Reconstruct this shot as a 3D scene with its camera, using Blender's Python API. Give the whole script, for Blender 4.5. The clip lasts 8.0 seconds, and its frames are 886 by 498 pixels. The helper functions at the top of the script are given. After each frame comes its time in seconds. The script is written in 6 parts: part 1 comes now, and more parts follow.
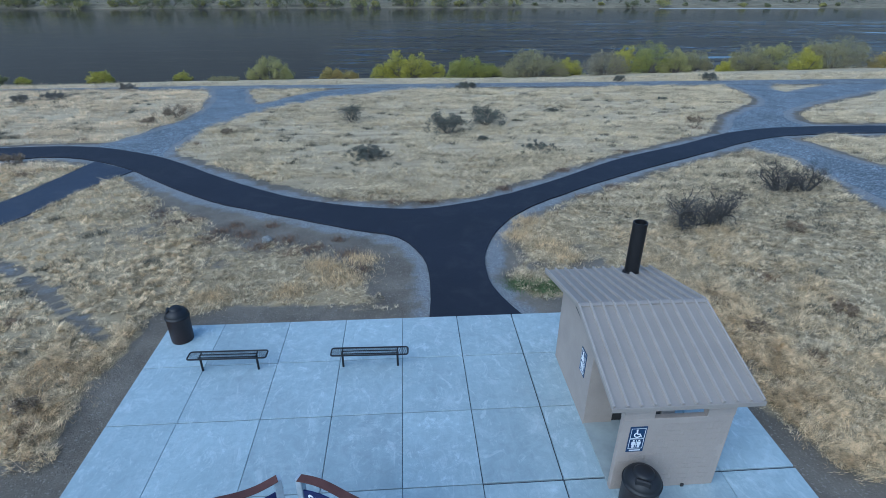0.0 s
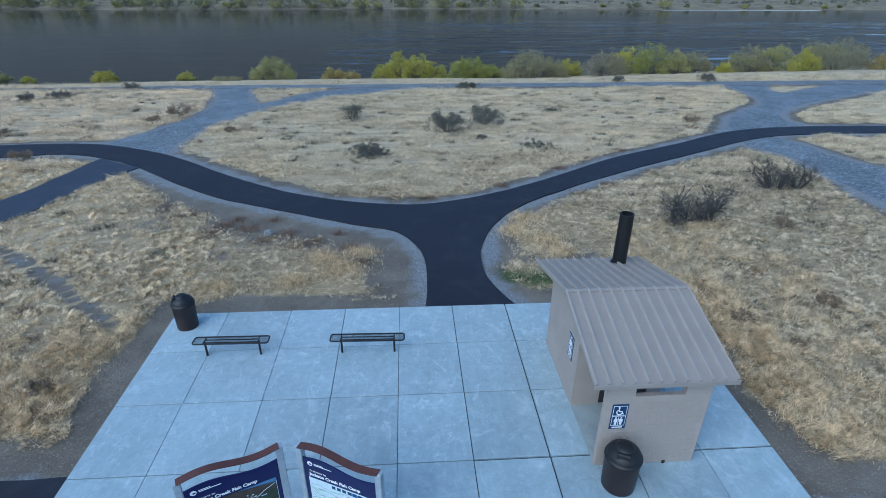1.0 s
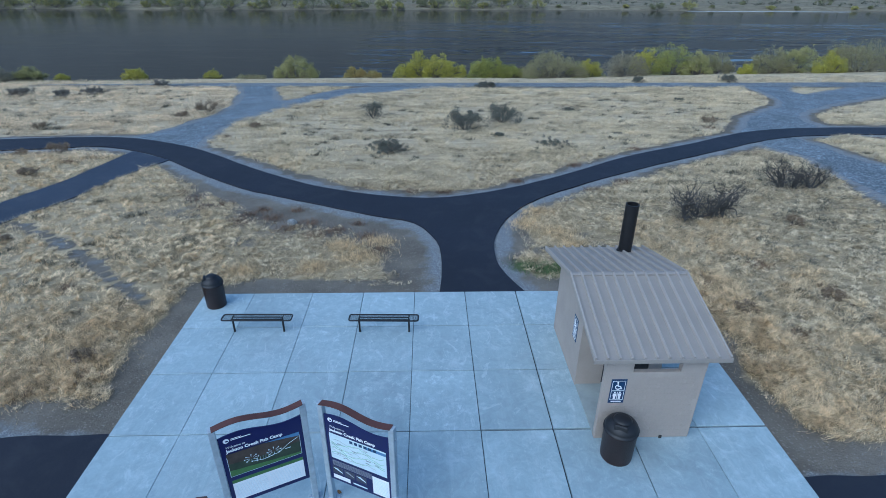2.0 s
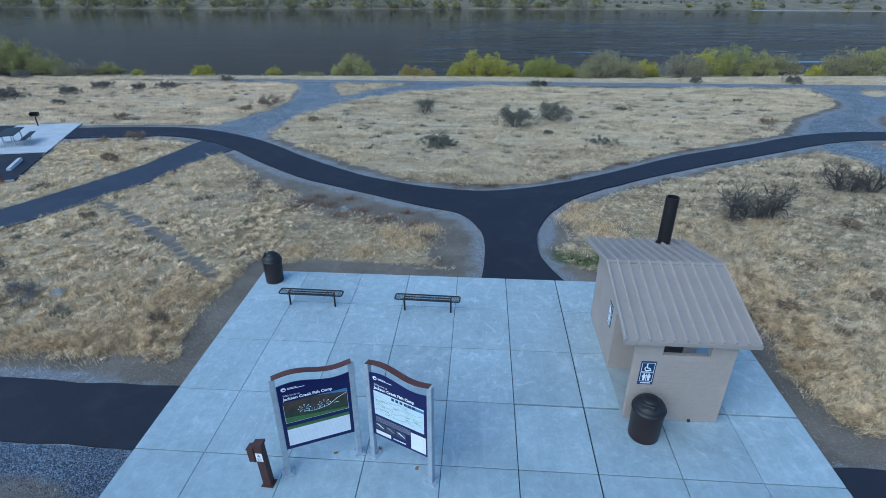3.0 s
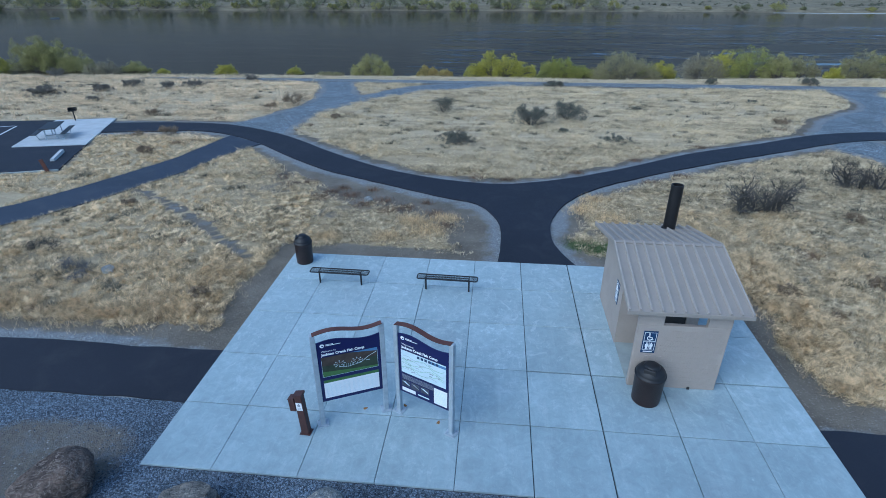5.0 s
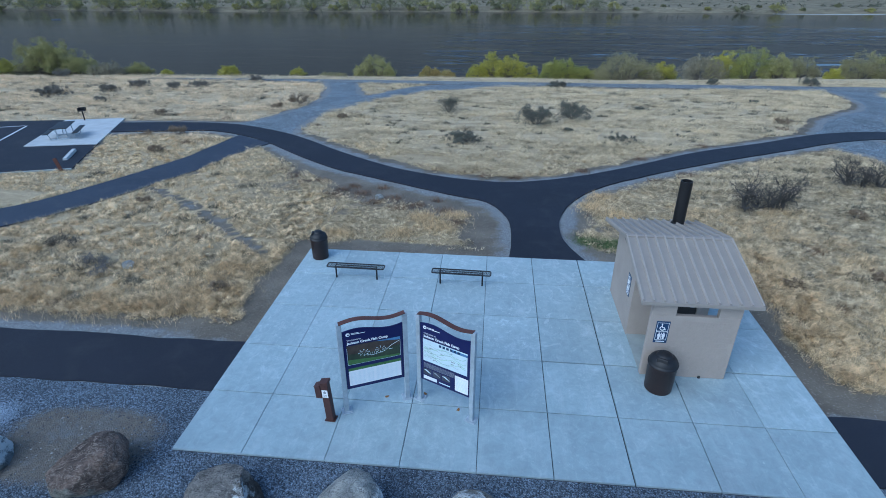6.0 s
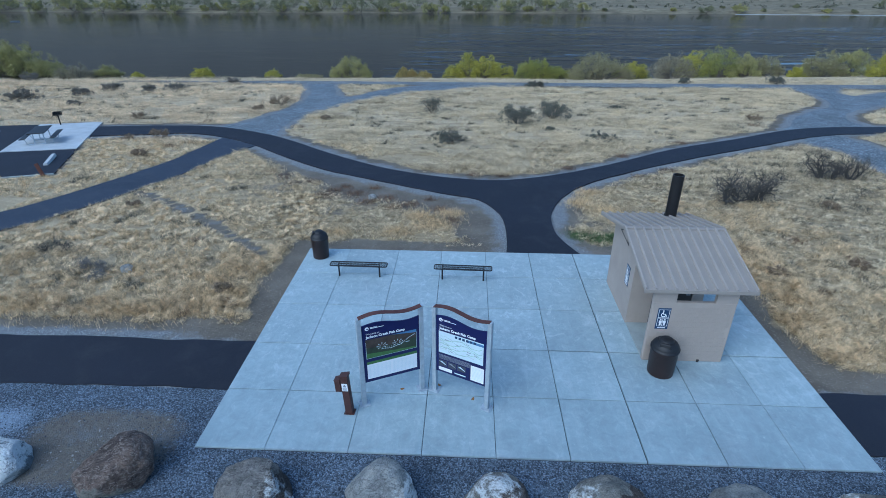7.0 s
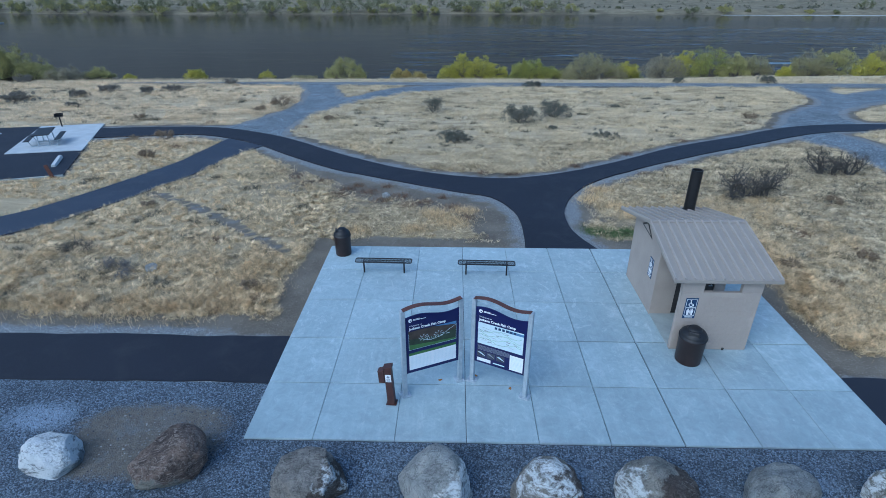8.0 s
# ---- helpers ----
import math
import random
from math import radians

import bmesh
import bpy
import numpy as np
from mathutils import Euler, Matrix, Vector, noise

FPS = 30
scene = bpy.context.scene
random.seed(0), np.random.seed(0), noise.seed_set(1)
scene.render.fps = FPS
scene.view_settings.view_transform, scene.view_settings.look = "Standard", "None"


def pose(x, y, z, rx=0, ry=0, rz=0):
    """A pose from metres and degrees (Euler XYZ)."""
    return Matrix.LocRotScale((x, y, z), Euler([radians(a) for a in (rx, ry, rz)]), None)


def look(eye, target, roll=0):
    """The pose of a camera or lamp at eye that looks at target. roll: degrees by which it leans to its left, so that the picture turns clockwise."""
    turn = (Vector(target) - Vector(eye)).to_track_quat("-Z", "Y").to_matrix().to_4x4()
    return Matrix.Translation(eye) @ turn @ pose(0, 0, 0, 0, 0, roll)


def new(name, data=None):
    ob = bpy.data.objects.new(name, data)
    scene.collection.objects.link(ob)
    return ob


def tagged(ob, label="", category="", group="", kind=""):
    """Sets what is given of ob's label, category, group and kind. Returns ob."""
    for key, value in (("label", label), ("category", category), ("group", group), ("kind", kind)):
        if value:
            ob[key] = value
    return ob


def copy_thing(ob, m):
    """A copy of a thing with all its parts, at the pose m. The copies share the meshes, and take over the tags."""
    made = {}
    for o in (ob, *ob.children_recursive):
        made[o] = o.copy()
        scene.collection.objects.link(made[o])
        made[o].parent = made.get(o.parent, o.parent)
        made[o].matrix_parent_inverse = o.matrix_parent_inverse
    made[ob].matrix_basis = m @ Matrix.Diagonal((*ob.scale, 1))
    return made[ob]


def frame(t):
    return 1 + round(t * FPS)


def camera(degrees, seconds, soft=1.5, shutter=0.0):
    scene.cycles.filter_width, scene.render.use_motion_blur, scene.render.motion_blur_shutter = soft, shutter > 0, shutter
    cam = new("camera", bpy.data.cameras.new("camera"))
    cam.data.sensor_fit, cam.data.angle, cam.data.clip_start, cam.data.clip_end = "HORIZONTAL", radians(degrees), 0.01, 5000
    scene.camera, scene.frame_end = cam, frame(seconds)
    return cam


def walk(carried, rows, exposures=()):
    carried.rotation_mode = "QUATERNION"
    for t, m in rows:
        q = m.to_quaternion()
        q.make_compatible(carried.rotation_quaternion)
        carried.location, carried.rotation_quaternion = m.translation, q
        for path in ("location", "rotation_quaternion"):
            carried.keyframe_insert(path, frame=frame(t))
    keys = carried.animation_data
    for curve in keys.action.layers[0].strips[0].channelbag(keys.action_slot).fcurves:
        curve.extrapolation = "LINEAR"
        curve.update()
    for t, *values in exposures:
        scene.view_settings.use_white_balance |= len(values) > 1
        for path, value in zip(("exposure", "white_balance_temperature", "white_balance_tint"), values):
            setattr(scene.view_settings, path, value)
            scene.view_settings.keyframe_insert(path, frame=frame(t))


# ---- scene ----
cam = camera(79.1, 8.0, soft=0.85)
PATH = [
    (0, (6.501, -3.276, 8.581), (6.627, -1.507, 7.657), 0.3),
    (0.5, (6.56, -3.558, 8.598), (6.683, -1.788, 7.675), 0.3),
    (1, (6.623, -3.883, 8.593), (6.743, -2.111, 7.672), 0.4),
    (2.5, (6.735, -5.183, 8.626), (6.707, -3.407, 7.706), 0.2),
    (3, (6.803, -5.606, 8.623), (6.681, -3.835, 7.702), 0.0),
    (3.5, (6.836, -5.98, 8.624), (6.687, -4.21, 7.704), 0.0),
    (4, (6.856, -6.319, 8.63), (6.693, -4.55, 7.712), 0.1),
    (4.5, (6.826, -6.621, 8.651), (6.652, -4.852, 7.734), 0.0),
    (6, (6.325, -7.368, 8.687), (6.153, -5.597, 7.774), 0.0),
    (6.5, (5.978, -7.599, 8.711), (5.87, -5.822, 7.8), 0.0),
    (7, (5.516, -7.827, 8.737), (5.437, -6.048, 7.827), 0.1),
    (7.5, (4.995, -8.045, 8.746), (4.942, -6.264, 7.837), 0.1),
    (8, (4.404, -8.222, 8.731), (4.366, -6.44, 7.824), 0.1),
]
walk(cam, [(t, look(eye, target, roll)) for t, eye, target, roll in PATH], exposures=[(0, 0.75, 4800, 0), (8, 0.75, 4800, 0)])
# ---- light: late, hazy sky with a weak, wide sun ----
SUN_EL, SUN_AZ = radians(45), radians(221)
world = bpy.data.worlds.new("sky")
scene.world = world
world.use_nodes = True
wn = world.node_tree
sky = wn.nodes.new("ShaderNodeTexSky")
sky.sky_type = 'NISHITA'
sky.sun_disc = False
sky.sun_elevation = SUN_EL
sky.sun_rotation = SUN_AZ
sky.air_density, sky.dust_density, sky.ozone_density = 1.0, 2.5, 1.5
wn.links.new(sky.outputs[0], wn.nodes["Background"].inputs[0])
wn.nodes["Background"].inputs[1].default_value = 0.12
sun = new("sun", bpy.data.lights.new("sun", 'SUN'))
sun.data.energy, sun.data.angle, sun.data.color = 0.5, radians(60), (1.0, 0.97, 0.93)
toward = Vector((math.sin(SUN_AZ) * math.cos(SUN_EL), math.cos(SUN_AZ) * math.cos(SUN_EL), math.sin(SUN_EL)))
sun.matrix_world = look(toward * 50, (0, 0, 0))

# ---- materials ----


class Mat:
    """A node material: noise-mixed colours, roughness and bump in metres of the object's own space."""

    def __init__(self, name, rough=0.8, metal=0.0, spec=0.4):
        self.m = bpy.data.materials.new(name)
        self.m.use_nodes = True
        self.t = self.m.node_tree
        self.b = self.t.nodes["Principled BSDF"]
        self.b.inputs["Roughness"].default_value = rough
        self.b.inputs["Metallic"].default_value = metal
        self.b.inputs["Specular IOR Level"].default_value = spec
        self.co = self.t.nodes.new("ShaderNodeTexCoord").outputs["Object"]

    def node(self, kind, **props):
        n = self.t.nodes.new(kind)
        for k, v in props.items():
            if k == "operation":
                n.operation = v
            elif k == "feature":
                n.feature = v
            elif k == "blend_type":
                n.blend_type = v
            elif k == "attribute_name":
                n.attribute_name = v
        return n

    def put(self, socket, value):
        if isinstance(value, bpy.types.NodeSocket):
            self.t.links.new(value, socket)
        else:
            socket.default_value = value

    def noise(self, scale, detail=4.0, rough=0.6, warp=0.0, stretch=None):
        n = self.node("ShaderNodeTexNoise")
        co = self.co
        if stretch:
            mp = self.node("ShaderNodeMapping")
            mp.inputs["Scale"].default_value = stretch
            self.t.links.new(co, mp.inputs[0])
            co = mp.outputs[0]
        self.t.links.new(co, n.inputs["Vector"])
        n.inputs["Scale"].default_value, n.inputs["Detail"].default_value = scale, detail
        n.inputs["Roughness"].default_value, n.inputs["Distortion"].default_value = rough, warp
        return n.outputs["Fac"]

    def cells(self, scale, feature='F1'):
        n = self.node("ShaderNodeTexVoronoi", feature=feature)
        self.t.links.new(self.co, n.inputs["Vector"])
        n.inputs["Scale"].default_value = scale
        return n

    def ramp(self, fac, stops):
        n = self.node("ShaderNodeValToRGB")
        el = n.color_ramp.elements
        while len(el) < len(stops):
            el.new(0.5)
        for e, (p, c) in zip(el, stops):
            e.position = p
            e.color = (*c, 1) if not isinstance(c, (int, float)) else (c, c, c, 1)
        self.put(n.inputs[0], fac)
        return n.outputs[0]

    def mix(self, fac, a, b, kind='MIX'):
        n = self.node("ShaderNodeMix")
        n.data_type, n.blend_type = 'RGBA', kind
        self.put(n.inputs[0], fac)
        for sock, v in ((n.inputs[6], a), (n.inputs[7], b)):
            self.put(sock, (*v, 1) if isinstance(v, tuple) and len(v) == 3 else v)
        return n.outputs[2]

    def math(self, op, a, b=0.0):
        n = self.node("ShaderNodeMath", operation=op)
        self.put(n.inputs[0], a)
        self.put(n.inputs[1], b)
        return n.outputs[0]

    def attr(self, name):
        return self.node("ShaderNodeAttribute", attribute_name=name).outputs["Fac"]

    def per_object(self):
        return self.node("ShaderNodeObjectInfo").outputs["Random"]

    def per_island(self):
        return self.node("ShaderNodeNewGeometry").outputs["Random Per Island"]

    def color(self, c):
        self.put(self.b.inputs["Base Color"], (*c, 1) if isinstance(c, tuple) else c)
        return self

    def bump(self, height, dist=0.01, strength=1.0):
        n = self.node("ShaderNodeBump")
        n.inputs["Distance"].default_value, n.inputs["Strength"].default_value = dist, strength
        self.put(n.inputs["Height"], height)
        self.t.links.new(n.outputs[0], self.b.inputs["Normal"])
        return self

    def rough(self, v):
        self.put(self.b.inputs["Roughness"], v)
        return self


def scaled(c, k):
    return tuple(min(1.0, v * k) for v in c)


def plain(name, c, rough=0.6, metal=0.0, var=0.25, scale=6.0, grain=60.0, dist=0.002, spec=0.4):
    """A painted or cast surface with blotches, fine grain and a little relief."""
    m = Mat(name, rough, metal, spec)
    a = m.ramp(m.noise(scale, 5), [(0.3, scaled(c, 1 - var)), (0.7, scaled(c, 1 + var))])
    m.color(m.mix(m.math('MULTIPLY', m.noise(grain, 3), 0.35), a, scaled(c, 0.7)))
    m.bump(m.noise(grain, 3), dist)
    return m.m


def concrete():
    m = Mat("broom_finished_concrete", 0.68, 0.0, 0.5)
    c = m.ramp(m.noise(0.9, 6, 0.62), [(0.3, (0.232, 0.297, 0.316)), (0.7, (0.322, 0.397, 0.419))])
    swirl = m.ramp(m.noise(1.3, 8, 0.74, 0.35), [(0.54, 0.0), (0.68, 1.0)])
    broom = m.ramp(m.noise(5, 6, 0.7, 0.3, (1.0, 0.12, 1.0)), [(0.5, 0.0), (0.72, 1.0)])
    # paler and more scuffed towards the back rows than at the front
    xyz = m.node("ShaderNodeSeparateXYZ")
    m.put(xyz.inputs[0], m.co)
    inner = m.node("ShaderNodeMapRange")
    m.put(inner.inputs[0], m.math('ADD', xyz.outputs[1], m.math('MULTIPLY', m.noise(0.4, 3), 3.0)))
    inner.inputs[1].default_value, inner.inputs[2].default_value, inner.inputs[3].default_value, inner.inputs[4].default_value = 3.2, 6.6, 0.42, 1.0
    inner = inner.outputs[0]
    c = m.mix(m.math('MULTIPLY', inner, 0.46), c, (0.390, 0.468, 0.488))
    c = m.mix(m.math('MULTIPLY', m.math('MULTIPLY', swirl, inner), 0.44), c, (0.56, 0.63, 0.65))
    smear = m.ramp(m.noise(2.2, 7, 0.7, 2.2, (1.0, 0.5, 1.0)), [(0.56, 0.0), (0.66, 1.0)])
    c = m.mix(m.math('MULTIPLY', m.math('MULTIPLY', smear, inner), 0.38), c, (0.62, 0.69, 0.71))
    c = m.mix(m.math('MULTIPLY', broom, 0.22), c, (0.52, 0.57, 0.585))
    worn = m.math('MULTIPLY', m.ramp(m.noise(3.6, 9, 0.8, 0.5), [(0.54, 0.0), (0.64, 1.0)]), m.ramp(m.noise(0.33, 3, 0.5), [(0.44, 0.0), (0.62, 1.0)]))
    c = m.mix(m.math('MULTIPLY', m.math('MULTIPLY', worn, inner), 0.6), c, (0.60, 0.68, 0.70))
    stain = m.ramp(m.noise(0.5, 4, 0.6, 0.6), [(0.55, 0.0), (0.75, 1.0)])
    c = m.mix(m.math('MULTIPLY', stain, 0.30), c, (0.26, 0.285, 0.30))
    spots = m.ramp(m.noise(14, 3, 0.7), [(0.70, 0.0), (0.76, 1.0)])
    c = m.mix(m.math('MULTIPLY', spots, 0.25), c, (0.25, 0.25, 0.26))
    # small cloudy patches left by the trowel
    cloud = m.ramp(m.noise(4.2, 8, 0.72, 0.9), [(0.34, 0.89), (0.52, 1.0), (0.68, 1.10)])
    c = m.mix(1.0, c, cloud, 'MULTIPLY')
    fleck = m.math('MULTIPLY', m.ramp(m.noise(9, 5, 0.7, 0.6), [(0.63, 0.0), (0.69, 1.0)]), m.ramp(m.noise(0.7, 3), [(0.42, 0.0), (0.62, 1.0)]))
    c = m.mix(m.math('MULTIPLY', fleck, 0.4), c, (0.60, 0.67, 0.68))
    tone = m.ramp(m.per_object(), [(0.0, 0.86), (1.0, 1.04)])
    c = m.mix(1.0, c, tone, 'MULTIPLY')
    m.color(c)
    m.bump(m.noise(30, 4, 0.7, 0.0, (0.15, 1.0, 1.0)), 0.002, 0.6)
    return m.m


def asphalt(name, c, dusty):
    m = Mat(name, 0.72, 0.0, 0.35)
    a = m.ramp(m.noise(0.35, 5, 0.6), [(0.3, scaled(c, 0.85)), (0.7, scaled(c, 1.2))])
    grit = m.ramp(m.noise(140, 2, 0.7), [(0.45, 0.0), (0.75, 1.0)])
    a = m.mix(m.math('MULTIPLY', grit, 0.4), a, scaled(c, 2.4))
    dust = m.ramp(m.noise(1.1, 6, 0.65, 0.5), [(0.5, 0.0), (0.8, 1.0)])
    m.color(m.mix(m.math('MULTIPLY', dust, dusty), a, (0.20, 0.19, 0.17)))
    m.bump(m.noise(120, 2), 0.004)
    return m.m


def gravel(name, dark, light, size, worn=None, soil=(0.128, 0.110, 0.086)):
    """Crushed stone: each cell one stone with its own tone."""
    m = Mat(name, 0.9)
    v = m.cells(1.0 / size)
    tone = m.node("ShaderNodeSeparateColor")
    m.put(tone.inputs[0], v.outputs["Color"])
    c = m.ramp(tone.outputs[0], [(0.0, dark), (0.55, scaled(light, 0.38)), (0.9, scaled(light, 0.8)), (1.0, light)])
    patch = m.ramp(m.noise(0.5, 5, 0.65), [(0.3, 0.72), (0.7, 1.2)])
    c = m.mix(1.0, c, patch, 'MULTIPLY')
    if worn:
        def oval(cx, cy, hx, hy, ragged, inner, outer):
            mp = m.node("ShaderNodeMapping")
            mp.vector_type = 'TEXTURE'
            mp.inputs["Location"].default_value, mp.inputs["Scale"].default_value = (cx, cy, 0.0), (hx, hy, 1.0)
            m.put(mp.inputs[0], m.co)
            xyz = m.node("ShaderNodeSeparateXYZ")
            m.put(xyz.inputs[0], mp.outputs[0])
            # squarer than an ellipse
            far = m.math('ADD', m.math('POWER', m.math('ABSOLUTE', xyz.outputs[0]), 3.0), m.math('POWER', m.math('ABSOLUTE', xyz.outputs[1]), 3.0))
            wander = m.math('MULTIPLY', m.math('SUBTRACT', m.noise(3.5, 9, 0.8), 0.5), ragged)
            return m.ramp(m.math('ADD', far, wander), [(inner, 1.0), (outer, 0.0)])

        # bare soil spread over the stones, and a spill of pale dust beside it
        clod = m.ramp(m.noise(9, 7, 0.75), [(0.3, scaled(soil, 0.7)), (0.7, scaled(soil, 1.5))])
        c = m.mix(m.math('MULTIPLY', oval(*worn, 1.6, 0.45, 1.2), 0.9), c, clod)
        c = m.mix(m.math('MULTIPLY', oval(-4.75, 0.55, 0.85, 0.45, 1.6, 0.0, 1.1), 0.55), c, scaled(light, 1.25))
        dust = m.ramp(m.noise(0.9, 6, 0.7, 0.4), [(0.56, 0.0), (0.74, 0.45)])
        c = m.mix(dust, c, scaled(light, 0.85))
    m.color(c)
    m.bump(v.outputs["Distance"], -size * 0.9, 1.0)
    return m.m


def ground_material():
    """Soil, straw litter and gravel shoulder, mixed by the zones stored on the sheet."""
    m = Mat("dry_field_soil", 0.95, 0.0, 0.2)
    soil = m.ramp(m.noise(0.55, 8, 0.68), [(0.28, (0.102, 0.087, 0.066)), (0.5, (0.150, 0.128, 0.098)), (0.72, (0.215, 0.187, 0.148))])
    pebble = m.cells(34.0)
    sep = m.node("ShaderNodeSeparateColor")
    m.put(sep.inputs[0], pebble.outputs["Color"])
    soil = m.mix(m.ramp(sep.outputs[0], [(0.86, 0.0), (0.97, 0.6)]), soil, (0.27, 0.25, 0.215))
    straw = m.ramp(m.noise(2.6, 8, 0.7, 0.8, (0.4, 1.2, 1.0)), [(0.3, (0.20, 0.153, 0.087)), (0.5, (0.335, 0.26, 0.15)), (0.7, (0.47, 0.37, 0.22))])
    # beyond the paths and to the west the litter is paler
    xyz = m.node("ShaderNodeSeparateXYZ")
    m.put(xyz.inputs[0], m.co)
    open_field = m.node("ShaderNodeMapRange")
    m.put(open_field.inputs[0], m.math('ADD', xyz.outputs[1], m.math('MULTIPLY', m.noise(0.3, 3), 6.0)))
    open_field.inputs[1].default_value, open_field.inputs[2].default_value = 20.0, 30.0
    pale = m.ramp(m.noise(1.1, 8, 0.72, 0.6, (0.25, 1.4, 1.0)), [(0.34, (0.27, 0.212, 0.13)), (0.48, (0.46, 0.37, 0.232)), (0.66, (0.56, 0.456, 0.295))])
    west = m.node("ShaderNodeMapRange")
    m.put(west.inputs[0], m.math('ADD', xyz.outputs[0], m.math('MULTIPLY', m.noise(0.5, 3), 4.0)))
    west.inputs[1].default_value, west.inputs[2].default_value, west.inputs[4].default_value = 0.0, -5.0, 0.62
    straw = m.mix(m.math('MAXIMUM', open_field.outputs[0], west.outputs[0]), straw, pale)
    fine = m.ramp(m.noise(26, 4, 0.7, 0.5), [(0.3, 0.6), (0.7, 1.3)])
    straw = m.mix(1.0, straw, fine, 'MULTIPLY')
    edge = m.noise(1.5, 5, 0.7)
    edge = m.math('MULTIPLY', m.math('SUBTRACT', edge, 0.5), 1.2)
    gz = m.ramp(m.math('ADD', m.attr("grass"), edge), [(0.35, 0.0), (0.65, 1.0)])
    c = m.mix(gz, soil, straw)
    stones = m.cells(44.0)
    sep2 = m.node("ShaderNodeSeparateColor")
    m.put(sep2.inputs[0], stones.outputs["Color"])
    grav = m.ramp(sep2.outputs[0], [(0.0, (0.12, 0.133, 0.143)), (0.8, (0.265, 0.278, 0.284)), (1.0, (0.43, 0.44, 0.43))])
    vz = m.ramp(m.math('ADD', m.attr("gravel"), m.math('MULTIPLY', edge, 1.5)), [(0.34, 0.0), (0.92, 0.82)])
    m.color(m.mix(vz, c, grav))
    m.bump(m.math('ADD', m.noise(9, 6, 0.7), m.math('MULTIPLY', pebble.outputs["Distance"], -0.12)), 0.06, 0.8)
    return m.m


def blades(name, stops, patch, old=(0.20, 0.165, 0.115), fade=0.75, clump=4.0, deep=0.5, drawn=None):
    """Dry grass: tone by blade, weathered grey-brown in tufts, drifting over the field."""
    m = Mat(name, 0.7, 0.0, 0.25)
    c = m.ramp(m.per_island(), stops)
    drift = m.noise(0.22, 5, 0.65, 0.5)
    c = m.mix(m.math('MULTIPLY', m.ramp(drift, [(0.4, 0.0), (0.65, 1.0)]), 0.55), c, patch)
    tuft = m.ramp(m.noise(1.9, 4, 0.75, 0.6), [(0.44, 0.0), (0.62, 1.0)])
    c = m.mix(m.math('MULTIPLY', tuft, fade), c, old)
    # lit tuft tops and the shade between them, painted into the blade colour
    tuft_shade = m.ramp(m.noise(clump, 4, 0.6, 0.8, drawn), [(0.38, deep), (0.48, 0.98), (0.60, 1.32)])
    m.color(m.mix(1.0, c, tuft_shade, 'MULTIPLY'))
    return m.m


def leafy(name, stops, drift_c, amount=0.5, scale=1.2):
    m = Mat(name, 0.6, 0.0, 0.3)
    c = m.ramp(m.per_island(), stops)
    m.color(m.mix(m.math('MULTIPLY', m.ramp(m.noise(scale, 3), [(0.42, 0.0), (0.6, 1.0)]), amount), c, drift_c))
    m.b.inputs["Transmission Weight"].default_value = 0.0
    return m.m


